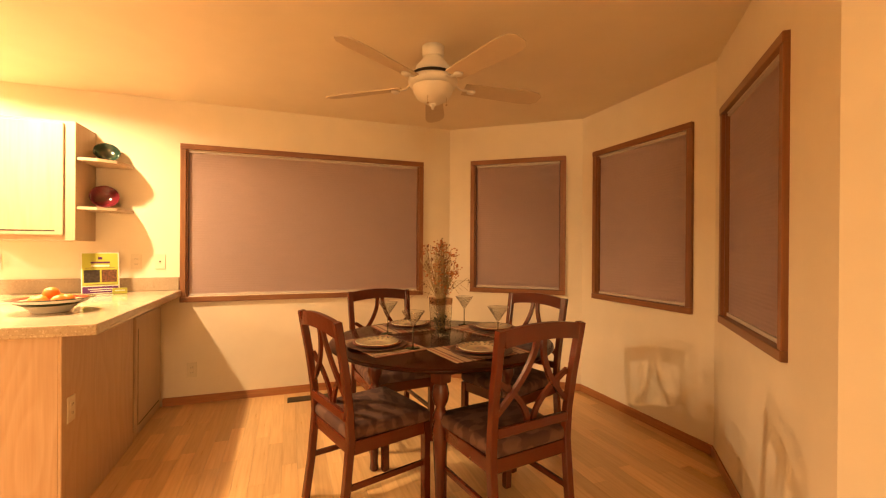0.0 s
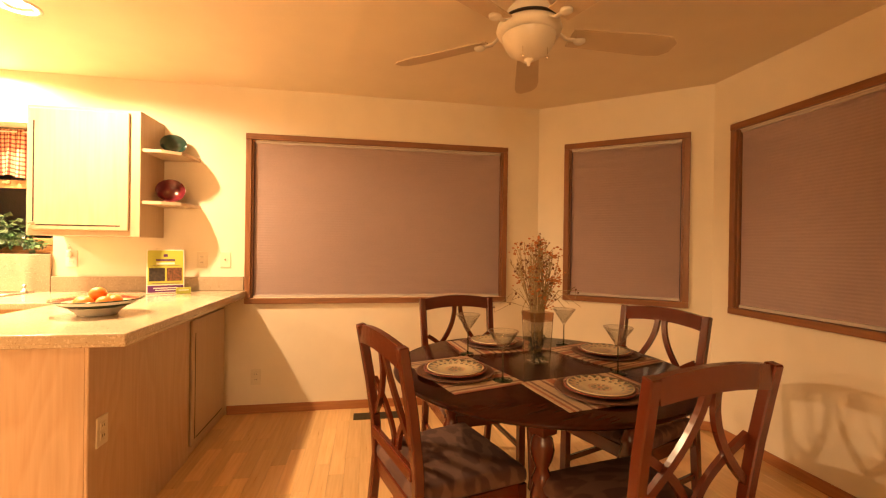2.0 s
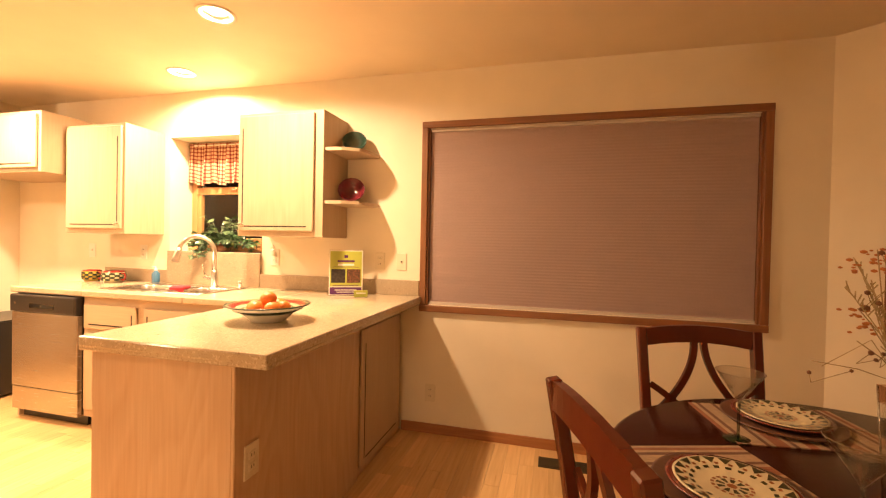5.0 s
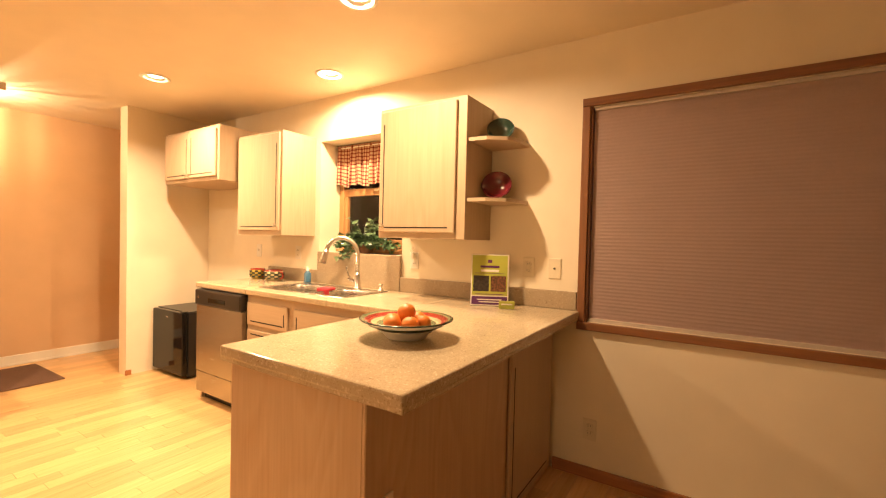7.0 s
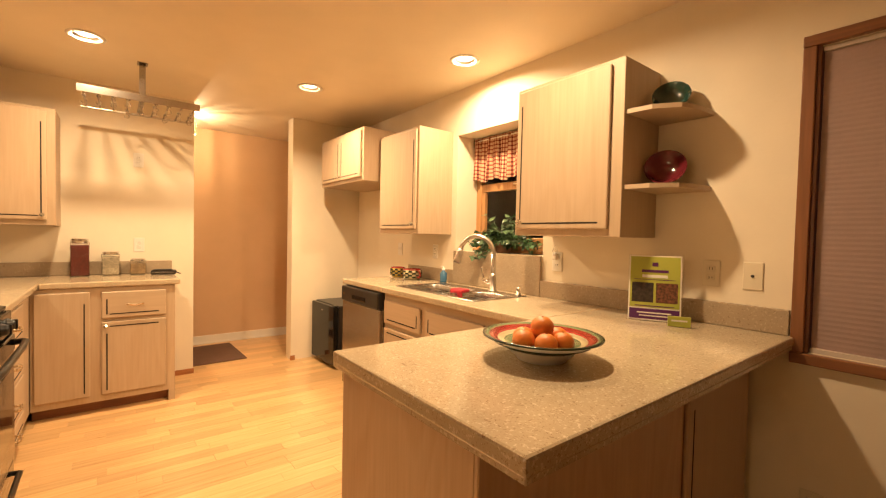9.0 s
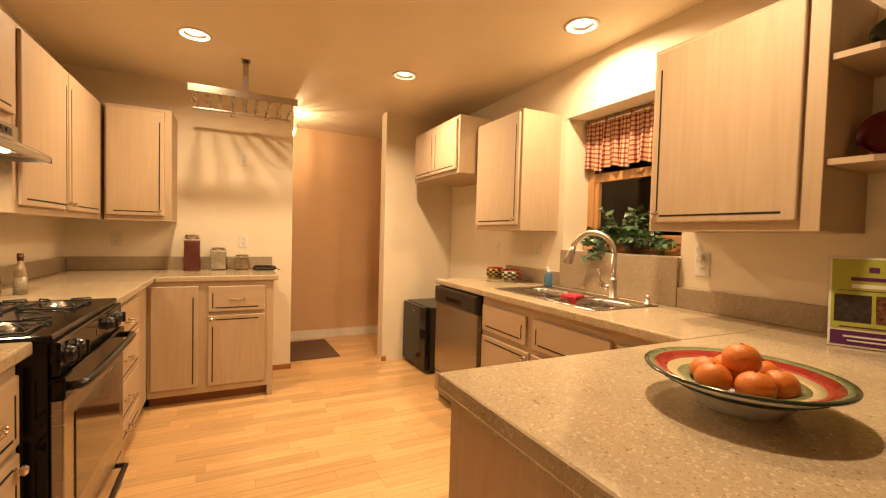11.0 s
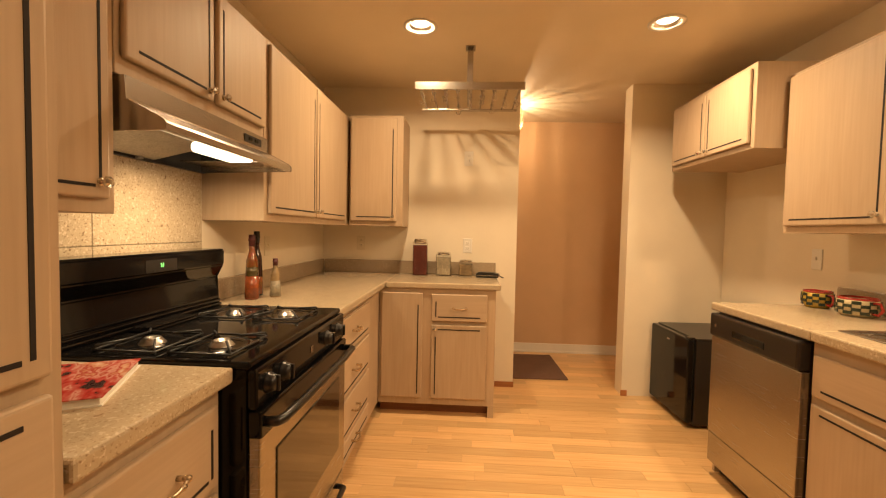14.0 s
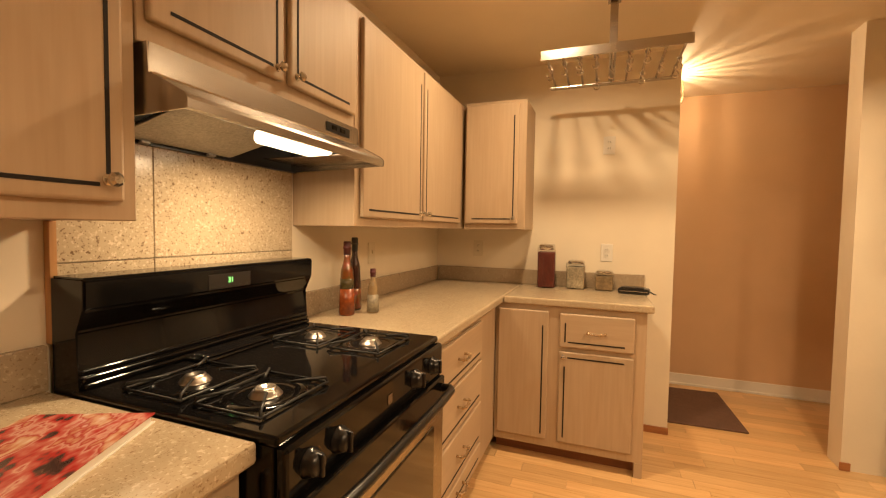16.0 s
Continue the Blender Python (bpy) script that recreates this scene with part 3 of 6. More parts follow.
# sink run
c = cabinet(pose(-2.815, YW, 0), 1.355, 0.615, 0.70, 0.078, "pickled oak sink base cabinet with false drawer fronts", name="base_cabinet")
part("face_rail", boxm(0.001, 1.354, -0.615, -0.585, 0.7005, BH), M_OAKH, c)
front(c, "drawer_front", 0.02, 0.455, 0.665, 0.825, 0.615, "rb", level=True)
front(c, "drawer_front", 0.52, 1.03, 0.665, 0.825, 0.615, "lb", level=True)
front(c, "drawer_front", 1.06, 1.34, 0.665, 0.825, 0.615, "lb", level=True)
front(c, "door", 0.02, 0.485, 0.13, 0.635, 0.615, "rt", ("k", 0.46, 0.60))
front(c, "door", 0.505, 1.03, 0.13, 0.635, 0.615, "lt", ("k", 0.53, 0.60))
# peninsula
pen = thing("peninsula_cabinet", pose(-1.415, 2.676, 0), "pickled oak peninsula cabinet carrying the worktop", "cabinet", "kitchen cabinets")
part("body", boxm(0, 0.60, 0, YW - 2.676 - 0.016, 0, BH, bev=0.003, seg=1), M_PANEL, pen)
part("back_panel", boxm(0.598, 0.612, 0.0, 0.905, 0.0, BH - 0.002, bev=0.003, seg=1), M_PANEL, pen)
d_ = part("door", boxm(0.601, 0.620, 0.93, 1.49, 0.055, 0.80, bev=0.006), M_OAK, pen)
part("inlay", boxm(0.6195, 0.6212, 0.965, 0.971, 0.09, 0.72), M_GROOVE, d_, "dark inlaid line")
part("inlay", boxm(0.6195, 0.6212, 0.985, 1.44, 0.089, 0.095), M_GROOVE, d_, "dark inlaid line")


def cover(m, kind, label, mat=None):
    """A wall plate: kind 's' a switch, 'o' an outlet, 'j' a jack."""
    c = thing("wall_plate", m, label, "outlet" if kind != "s" else "switch", "wall plates")
    part("plate", boxm(-0.036, 0.036, -0.006, 0, -0.058, 0.058, bev=0.003), mat or M_PLASTIC, c)
    if kind == "s":
        part("toggle", boxm(-0.005, 0.005, -0.016, -0.004, -0.004, 0.014, bev=0.002), mat or M_PLASTIC, c)
    elif kind == "j":
        part("jack", lathem([(0.006, 0), (0.006, 0.006), (0, 0.006)], 10), M_SLOT, c).matrix_basis = pose(0, -0.005, 0, 90)
    else:
        for s in (-0.02, 0.02):
            r = part("receptacle", boxm(-0.017, 0.017, -0.0085, -0.004, s - 0.014, s + 0.014, bev=0.004), mat or M_PLASTIC, c)
            for q in (-0.006, 0.006):
                part("slot", boxm(q - 0.0012, q + 0.0012, -0.0092, -0.007, s - 0.004, s + 0.006), M_SLOT, r)
    return c


cover(pose(-0.978, YW, 1.14), "o", "ivory duplex outlet on the cream wall")
cover(pose(-0.82, YW, 1.14), "j", "ivory jack plate on the cream wall")
cover(pose(-1.815, YW, 1.14), "o", "pale outlet with a plug beside the sink", M_WPLASTIC)
af = thing("air_freshener", pose(-1.815, YW - 0.0095, 1.165), "small clear plug-in air freshener in the outlet", "air freshener")
part("plug_body", boxm(-0.016, 0.016, -0.028, 0.0, -0.012, 0.022, bev=0.006, seg=3), M_WPLASTIC, af)
part("oil_bulb", lathem([(0, 0.0), (0.011, 0.003), (0.017, 0.016), (0.013, 0.032), (0.006, 0.042), (0.004, 0.052), (0, 0.053)], 16, (0, -0.018, 0.0225)), M_CLEAR, af, "clear glass oil bulb")
cover(pose(-3.05, YW, 1.15), "o", "pale outlet above the sink counter", M_WPLASTIC)
cover(pose(-3.60, YW, 1.15), "s", "pale switch plate above the counter end", M_WPLASTIC)
cover(pose(XB, 2.28, 1.85, 0, 0, 90), "o", "pale outlet high on the wall behind the pot rack", M_WPLASTIC)
cover(pose(XB, 2.285, 1.15, 0, 0, 90), "o", "pale outlet above the counter", M_WPLASTIC)
cover(pose(-3.57, YS, 1.155, 0, 0, 180), "s", "ivory switch plate above the counter")
cover(pose(XB, 1.41, 1.155, 0, 0, 90), "o", "ivory outlet in the counter corner")
cover(pose(-0.60, YW, 0.27), "o", "ivory outlet low on the dining wall")
cover(pose(-0.803, 2.755, 0.52, 0, 0, 90), "o", "ivory outlet on the peninsula panel")

# ---- worktops ----
CT0, CT = 0.874, 0.914


def worktop(name, boxes, label):
    w = thing(name, pose(0, 0, CT0), label, "countertop")
    for b in boxes:
        nm, (x0, x1, y0, y1), bev = b
        part(nm, boxm(x0, x1, y0, y1, 0, CT - CT0, bev=bev), M_COUNTER, w)
    return w


SX0, SX1, SY0, SY1 = -2.80, -1.985, 3.72, 4.14
g = 0.0012
worktop("sink_worktop", [
    ("slab", (-3.46, SX0, 3.60, YW - 0.001), 0.007),
    ("slab", (SX0 + g, SX1 - g, 3.60, SY0), 0.007),
    ("slab", (SX0 + g, SX1 - g, SY1, YW - 0.001), 0.002),
    ("slab", (SX1, -1.462 - g, 3.60, YW - 0.001), 0.007),
    ("slab", (-1.462, -0.672, 2.66, YW - 0.001), 0.008)], "speckled beige stone worktop on sink run and peninsula")
for x0, x1, y0, y1 in ((-1.46, -0.674, 2.662, 2.6745), (-0.70, -0.674, 2.675, YW - 0.03)):
    part("edge_strip", boxm(x0, x1, y0, y1, -0.011, 0.006, bev=0.003, seg=1), M_COUNTER, bpy.data.objects["sink_worktop"])
worktop("stove_worktop", [
    ("slab", (-4.558, -3.94, 1.735 + g, 2.515), 0.008),
    ("slab", (-4.558, -2.905, YS + 0.001, 1.735), 0.008)], "speckled beige stone worktop in the corner")
worktop("pantry_worktop", [("slab", (-2.136, -1.70, YS + 0.001, 1.700), 0.007)], "short speckled beige stone worktop beside the range")
for nm, b in (("a", (-3.44, -2.79, YW - 0.02, YW - 0.001, CT, 1.016)), ("b", (-1.93 + 0.001, -0.69, YW - 0.02, YW - 0.001, CT, 1.016)),
              ("c", (-4.538, -2.905, YS + 0.001, YS + 0.02, CT, 1.016)), ("d", (-4.559, -4.54, YS + 0.021, 2.515, CT, 1.016)),
              ("e", (-2.136, -1.70, YS + 0.001, YS + 0.02, CT, 1.016)), ("f", (-2.79, -1.931, YW - 0.022, YW - 0.001, CT, 1.168))):
    x0, x1, y0, y1, z0, z1 = b
    solid("backsplash", boxm(x0, x1, y0, y1, z0 + 0.0005, z1, bev=0.003), M_SPLASH, "brown speckled stone upstand along the counter", "backsplash", group="upstands")
# tiled panel behind the range
tp = thing("tile_panel", pose(-2.158, YS, 0), "speckled granite tile panel behind the range", "tile panel")
xs, zs = [0, 0.225, 0.779], [0.90, 1.195, 1.50]
for a, b in zip(xs, xs[1:]):
    for q, r in zip(zs, zs[1:]):
        part("tile", boxm(-b + 0.001, -a - 0.001, 0.001, 0.012, q + 0.001, r - 0.001, bev=0.0015, seg=1), M_TILE, tp)
solid("tile_edge", boxm(-2.156, -2.141, YS + 0.001, YS + 0.022, 1.0165, UB - 0.001, bev=0.002), M_LIGHTOAK, "narrow oak edge strip beside the tile panel", "trim", "structure")

# ---- appliances ----
# range
RF = 1.735
rg = thing("gas_range", pose(-2.5205, YS, 0), "black gas range with a steel oven door", "range")
hw = 0.3795
D = RF - YS
part("body", boxm(-hw, hw, 0.03, D - 0.005, 0.03, 0.905, bev=0.004), M_BLACK, rg)
bm = boxm(-hw - 0.002, hw + 0.002, 0.09, D + 0.005, 0.905, 0.925, bev=0.006)
part("cooktop", bm, M_BLACK, rg, "glossy black enamel cooktop")
bm = bmesh.new()
prof = [(0.02, 0.90), (0.12, 0.90), (0.11, 0.97), (0.10, 1.05), (0.135, 1.10), (0.137, 1.166), (0.131, 1.17), (0.02, 1.17)]
for s in (0,):
    vs0 = [bm.verts.new((-hw, y, z)) for y, z in prof]
    vs1 = [bm.verts.new((hw, y, z)) for y, z in prof]
    bm.faces.new(vs0)
    bm.faces.new(vs1[::-1])
    for i in range(len(prof)):
        j = (i + 1) % len(prof)
        bm.faces.new((vs0[i], vs1[i], vs1[j], vs0[j]))
bmesh.ops.bevel(bm, geom=bm.edges[:], offset=0.005, segments=2, affect="EDGES")
guard = part("backguard", bm, M_BLACK, rg, "glossy black backguard")
pn = part("display_panel", boxm(-0.075, 0.075, 0.1345, 0.1375, 1.105, 1.148, bev=0.001), M_BLACKP, guard)
td = bpy.data.curves.new("digits", "FONT")
td.body, td.size, td.align_x, td.extrude = "31", 0.021, "CENTER", 0.0004
tob = new("clock_digits", td)
tob.data.materials.append(M_LED)
tob.parent = guard
tob.matrix_basis = pose(0.0, 0.1385, 1.122, 90, 0, 180)
for k in range(6):
    x = -0.06 + 0.024 * k
    part("button", boxm(x - 0.006, x + 0.006, 0.136, 0.1385, 1.1085, 1.1135, bev=0.0008), M_BLACKP, guard)
# vents under the backguard
for k, (y, z) in enumerate(((0.124, 0.934), (0.118, 0.948), (0.112, 0.962))):
    part("ledge", boxm(-hw + 0.006, hw - 0.006, y - 0.012, y + 0.004, z - 0.007, z + 0.005, bev=0.004, seg=3), M_BLACK, guard)
vent = part("oven_vent", boxm(-0.10, 0.14, 0.130, 0.205, 0.9252, 0.934, bev=0.004, seg=3), M_BLACK, rg, "raised black oven vent")
for k in range(4):
    bm = boxm(-0.09, 0.13, -0.006, 0.006, -0.0035, 0.0035, bev=0.003, seg=3)
    bmesh.ops.transform(bm, matrix=pose(0, 0.140 + 0.017 * k, 0.939, -25), verts=bm.verts)
    part("louvre", bm, M_BLACK, vent)
# front
part("control_panel", boxm(-hw, hw, D - 0.004, D + 0.022, 0.80, 0.905, bev=0.008), M_BLACK, rg, "glossy black control panel")
for x in (0.317, 0.224, -0.155, -0.286):
    bm = lathem([(0, 0.026), (0.014, 0.0255), (0.020, 0.022), (0.0235, 0.014), (0.0245, 0.006), (0.028, 0.003), (0.028, 0)], 28)
    box(bm, -0.0045, 0.0045, -0.022, 0.022, 0.016, 0.033, bev=0.004, seg=3)
    bmesh.ops.transform(bm, matrix=pose(x, D + 0.022, 0.853, -90), verts=bm.verts)
    part("control_knob", bm, M_BLACKP, rg)
part("badge", boxm(-0.012, 0.012, D + 0.0215, D + 0.0235, 0.84, 0.866, bev=0.002), M_STEEL, rg, "small plain badge")
od = part("oven_door", boxm(-hw + 0.004, hw - 0.004, D - 0.004, D + 0.03, 0.235, 0.795, bev=0.006), M_STEEL, rg, "brushed steel oven door")
part("door_top", boxm(-hw + 0.002, hw - 0.002, D - 0.003, D + 0.033, 0.725, 0.797, bev=0.006), M_BLACK, od)
part("oven_window", boxm(-0.285, 0.285, D + 0.027, D + 0.034, 0.36, 0.66, bev=0.003), M_OVENGLASS, od, "dark oven window")
bm = bmesh.new()
tube(bm, [(-0.35, D + 0.03, 0.762), (-0.35, D + 0.062, 0.764), (-0.33, D + 0.073, 0.765)] + [(x, D + 0.078, 0.765) for x in (-0.2, 0, 0.2)] + [(0.33, D + 0.073, 0.765), (0.35, D + 0.062, 0.764), (0.35, D + 0.03, 0.762)], 0.0135, 10)
part("handle", bm, M_BLACKP, od, "black bar handle")
dr = part("drawer", boxm(-hw + 0.004, hw - 0.004, D - 0.004, D + 0.026, 0.06, 0.225, bev=0.005), M_STEEL, rg, "brushed steel storage drawer")
bm = bmesh.new()
tube(bm, [(-0.30, D + 0.025, 0.188), (-0.29, D + 0.055, 0.19), (0, D + 0.06, 0.19), (0.29, D + 0.055, 0.19), (0.30, D + 0.025, 0.188)], 0.011, 8)
part("handle", bm, M_BLACKP, dr, "black bar handle")
M_BURN = material("burner_metal", (0.62, 0.58, 0.53), 0.3, 1, 0.25, 60)
for x, y in ((0.24, 0.285), (0.24, 0.492), (-0.202, 0.285), (-0.202, 0.492)):
    b_ = part("burner", lathem([(0.0, 0.012), (0.010, 0.0125), (0.015, 0.017), (0.021, 0.0175), (0.024, 0.014), (0.025, 0.010), (0.029, 0.009), (0.031, 0.004), (0.035, 0.0015), (0.035, 0)], 24, (x, y, 0.9255)), M_BURN, rg, "bright metal burner head")
    part("drip_ring", lathem([(0.06, 0.0), (0.082, 0.004), (0.088, 0.0)], 28, (x, y, 0.9255)), M_BLACK, b_)
    bm = bmesh.new()
    hh = 0.9255
    for q in range(4):
        a = math.pi / 4 + q * math.pi / 2
        ca, sa = math.cos(a), math.sin(a)
        tube(bm, [(x + 0.145 * ca, y + 0.12 * sa, hh + 0.003), (x + 0.14 * ca, y + 0.115 * sa, hh + 0.016), (x + 0.05 * ca, y + 0.05 * sa, hh + 0.021)], 0.0034, 6)
    cs = [(x + 0.103 * sx, y + 0.085 * sy, hh + 0.0055) for sx, sy in ((-1, -1), (1, -1), (1, 1), (-1, 1), (-1, -1))]
    tube(bm, cs, 0.0034, 6)
    part("grate", bm, M_IRON, rg, "black wire grate")
for s in (-1, 1):
    for y in (0.1, D - 0.1):
        part("foot", lathem([(0.018, 0), (0.018, 0.032), (0, 0.032)], 10, (s * 0.33, y, 0)), M_BLACKP, rg)

# hood: y runs out from the wall
hd = thing("range_hood", pose(-2.5535, YS, 0), "brushed steel under-cabinet range hood, its lamp lit", "range hood")
hwid = 0.388


def extrude(prof, x0, x1):
    """A closed y-z outline drawn out along x."""
    bm = bmesh.new()
    lo = [bm.verts.new((x0, y, z)) for y, z in prof]
    hi = [bm.verts.new((x1, y, z)) for y, z in prof]
    bm.faces.new(lo)
    bm.faces.new(hi[::-1])
    for i in range(len(prof)):
        j = (i + 1) % len(prof)
        bm.faces.new((lo[i], hi[i], hi[j], lo[j]))
    return bm


outer = [(0.002, 1.6505), (0.306, 1.6505), (0.308, 1.588), (0.330, 1.579), (0.395, 1.546), (0.410, 1.537), (0.414, 1.529), (0.414, 1.512)]
inner = [(0.402, 1.510), (0.402, 1.526), (0.388, 1.536), (0.325, 1.568), (0.300, 1.580), (0.298, 1.632), (0.002, 1.634)]
part("canopy", extrude(outer + inner, -hwid + 0.004, hwid - 0.004), M_STEELX, hd, "brushed steel canopy")
part("crease_trim", extrude([(0.3065, 1.592), (0.3105, 1.592), (0.3125, 1.587), (0.3085, 1.585)], -hwid + 0.006, hwid - 0.006), M_CHROME, hd)
for q in (-1, 1):
    x0, x1 = sorted((q * hwid, q * (hwid - 0.0035)))
    part("side_panel", extrude([(0.002, 1.65), (0.3055, 1.65), (0.3095, 1.5885), (0.330, 1.580), (0.394, 1.548), (0.4085, 1.5395), (0.4155, 1.530), (0.4155, 1.510), (0.002, 1.500)], x0, x1), M_STEELX, hd, "steel end panel")
part("back_panel", boxm(-hwid + 0.004, hwid - 0.004, 0.002, 0.006, 1.50, 1.633), M_BLACKP, hd)
part("rear_lip", boxm(-hwid + 0.004, hwid - 0.004, 0.006, 0.03, 1.497, 1.501), M_BLACKP, hd)
part("inner_baffle", boxm(-hwid + 0.01, -0.20, 0.04, 0.39, 1.522, 1.526, bev=0.001), M_STEELX, hd)
bm = boxm(-0.17, 0.17, -0.11, 0.11, -0.005, 0.005, bev=0.002)
for k in range(2):
    box(bm, -0.10 + 0.2 * k - 0.012, -0.10 + 0.2 * k + 0.012, -0.118, -0.104, -0.012, -0.004, bev=0.002)
bmesh.ops.transform(bm, matrix=pose(0.115, 0.150, 1.532, 13), verts=bm.verts)
M_MESH = material("filter_mesh", (0.66, 0.63, 0.58), 0.35, 1, 0.35, 140, (1, 1, 1), 1.0, 220)
part("grease_filter", bm, M_MESH, hd, "aluminium mesh filter")
part("lamp_lens", boxm(-0.14, 0.09, 0.275, 0.375, 1.508, 1.545, bev=0.014, seg=3), M_HOODLAMP, hd, "glowing lamp lens")
sw_ = part("switch_plate", boxm(-0.066, 0.066, 0.3072, 0.3105, 1.604, 1.634, bev=0.001), M_BLACKP, hd, "black switch plate")
sw_.location.x = -0.26
for x in (-0.036, 0.012):
    part("rocker", boxm(x, x + 0.028, 0.309, 0.3135, 1.613, 1.627, bev=0.002), M_BLACK, sw_)
disk_lamp("hood_lamp", -2.5385, YS + 0.325, 1.504, HOOD_WATTS, 0.10, 170)

# dishwasher
dw = thing("dishwasher", pose(-3.425, YW, 0), "stainless dishwasher with a black control strip", "dishwasher")
W, FD = 0.606, 0.655
part("body", boxm(0.002, W, -0.62, -0.01, 0.09, 0.868), M_BLACKP, dw)
part("door_panel", boxm(0.004, W - 0.002, -FD, -0.60, 0.235, 0.745, bev=0.005), M_STEEL, dw, "brushed steel door")
part("lower_panel", boxm(0.004, W - 0.002, -FD + 0.004, -0.60, 0.075, 0.232, bev=0.004), M_STEEL, dw, "lower steel access panel")
cp = part("control_strip", boxm(0.004, W - 0.002, -FD - 0.014, -0.60, 0.748, 0.866, bev=0.010), M_BLACKP, dw, "black control strip")
part("grip_recess", boxm(0.19, 0.42, -FD - 0.016, -FD - 0.004, 0.775, 0.812, bev=0.006), M_BLACK, cp)
part("badge", boxm(0.05, 0.065, -FD - 0.0155, -FD - 0.013, 0.80, 0.815, bev=0.001), M_STEEL, cp, "small plain badge")
part("toe_panel", boxm(0.004, W - 0.002, -0.58, -0.56, 0.0, 0.075), M_BLACKP, dw)
solid("end_panel", boxm(-3.445, -3.427, 3.64, YW - 0.002, 0, CT0 - 0.001), M_OAK, "pickled oak end panel beside the dishwasher", "panel")

# small refrigerator
fr = thing("mini_fridge", pose(-4.188, 3.728, 0, 0, 0, 1.5), "small black refrigerator standing in the alcove", "refrigerator")
part("cabinet", boxm(-0.26, 0.26, 0.05, 0.47, 0.02, 0.588, bev=0.006), M_BLACKP, fr)
part("top_cover", boxm(-0.262, 0.262, 0.046, 0.472, 0.5885, 0.598, bev=0.004), M_BLACKP, fr)
fd = part("door", boxm(-0.26, 0.26, 0.0, 0.045, 0.035, 0.592, bev=0.012, seg=3), M_BLACK, fr, "glossy black door")
part("badge", boxm(-0.02, 0.02, -0.001, 0.001, 0.53, 0.54, bev=0.0004), M_STEEL, fd, "small plain badge")
part("hinge_cap", boxm(0.20, 0.25, 0.008, 0.05, 0.5925, 0.604, bev=0.003), M_BLACKP, fr)
for x in (-0.2, 0.2):
    for y in (0.09, 0.42):
        part("foot", lathem([(0.015, 0), (0.015, 0.022), (0, 0.022)], 10, (x, y, 0)), M_BLACKP, fr)

# ---- sink, window over it and what stands there ----
sk = thing("kitchen_sink", pose(0, 0, CT), "double-bowl stainless drop-in sink", "sink")
rim = bmesh.new()
X0, X1, Y0, Y1 = SX0, SX1, SY0, SY1
bowls = [(X0 + 0.025, -2.335, Y0 + 0.025, Y1 - 0.085), (-2.295, X1 - 0.025, Y0 + 0.025, Y1 - 0.085)]
ex = 0.012
for a in ((X0 - ex, X1 + ex, Y0 - ex, Y0 + 0.025), (X0 - ex, X1 + ex, Y1 - 0.085, Y1 + ex), (X0 - ex, X0 + 0.025, Y0 + 0.0255, Y1 - 0.0855), (X1 - 0.025, X1 + ex, Y0 + 0.0255, Y1 - 0.0855), (-2.335, -2.295, Y0 + 0.0255, Y1 - 0.0855)):
    box(rim, a[0], a[1], a[2], a[3], 0.0005, 0.005, bev=0.0018, seg=1)
part("rim", rim, M_STEEL, sk)
def bowl_loop(bm, x0, x1, y0, y1, inset, z, r, square=False):
    vs = []
    for cx, cy, q in ((x1 - inset - r, y1 - inset - r, 0), (x0 + inset + r, y1 - inset - r, 1), (x0 + inset + r, y0 + inset + r, 2), (x1 - inset - r, y0 + inset + r, 3)):
        for k in range(7):
            an = math.pi / 2 * (q + k / 6)
            dx_, dy_ = math.cos(an), math.sin(an)
            f = r / max(abs(dx_), abs(dy_)) if square else r
            vs.append(bm.verts.new((cx + dx_ * f, cy + dy_ * f, z)))
    return vs


for a in bowls:
    bm = bmesh.new()
    loops = [bowl_loop(bm, *a, 0.0, 0.002, 0.07, True), bowl_loop(bm, *a, 0.0005, 0.0015, 0.07)]
    loops += [bowl_loop(bm, *a, i_, z_, r_) for i_, z_, r_ in ((0.004, -0.004, 0.07), (0.007, -0.06, 0.07), (0.011, -0.135, 0.07), (0.018, -0.162, 0.068), (0.033, -0.18, 0.06), (0.055, -0.188, 0.05))]
    for la, lb in zip(loops, loops[1:]):
        for k in range(28):
            bm.faces.new((la[k], la[(k + 1) % 28], lb[(k + 1) % 28], lb[k])).smooth = True
    bm.faces.new(loops[-1])
    b_ = part("basin", bm, M_BASIN, sk)
    part("drain", lathem([(0, 0.002), (0.03, 0.002), (0.042, 0.004), (0.044, 0.0)], 20, ((a[0] + a[1]) / 2, (a[2] + a[3]) / 2, -0.1875)), M_CHROME, b_)
fc = thing("kitchen_faucet", pose(-2.23, Y1 - 0.03, CT + 0.0055), "satin nickel gooseneck faucet with pull-down spray", "faucet")
part("base", lathem([(0.0, 0), (0.03, 0), (0.03, 0.006), (0.022, 0.012), (0.023, 0.10), (0.019, 0.118), (0.0, 0.118)], 20), M_NICKEL, fc)
dx, dy = -0.80, -0.58
pts = [(0, 0, 0.11), (0, 0, 0.25)]
for k in range(11):
    a = math.pi * k / 10 * 0.92
    s = 0.115 * (1 - math.cos(a))
    pts.append((dx * s, dy * s, 0.25 + 0.115 * math.sin(a)))
part("gooseneck", tubem(pts, 0.0155, 14), M_NICKEL, fc)
e = Vector(pts[-1])
q = Vector((dx * 0.028, dy * 0.028, -0.095))
part("spray_head", tubem([e, e + q * 0.25, e + q * 0.7, e + q], 0.018, 14, 0.026), M_NICKEL, fc)
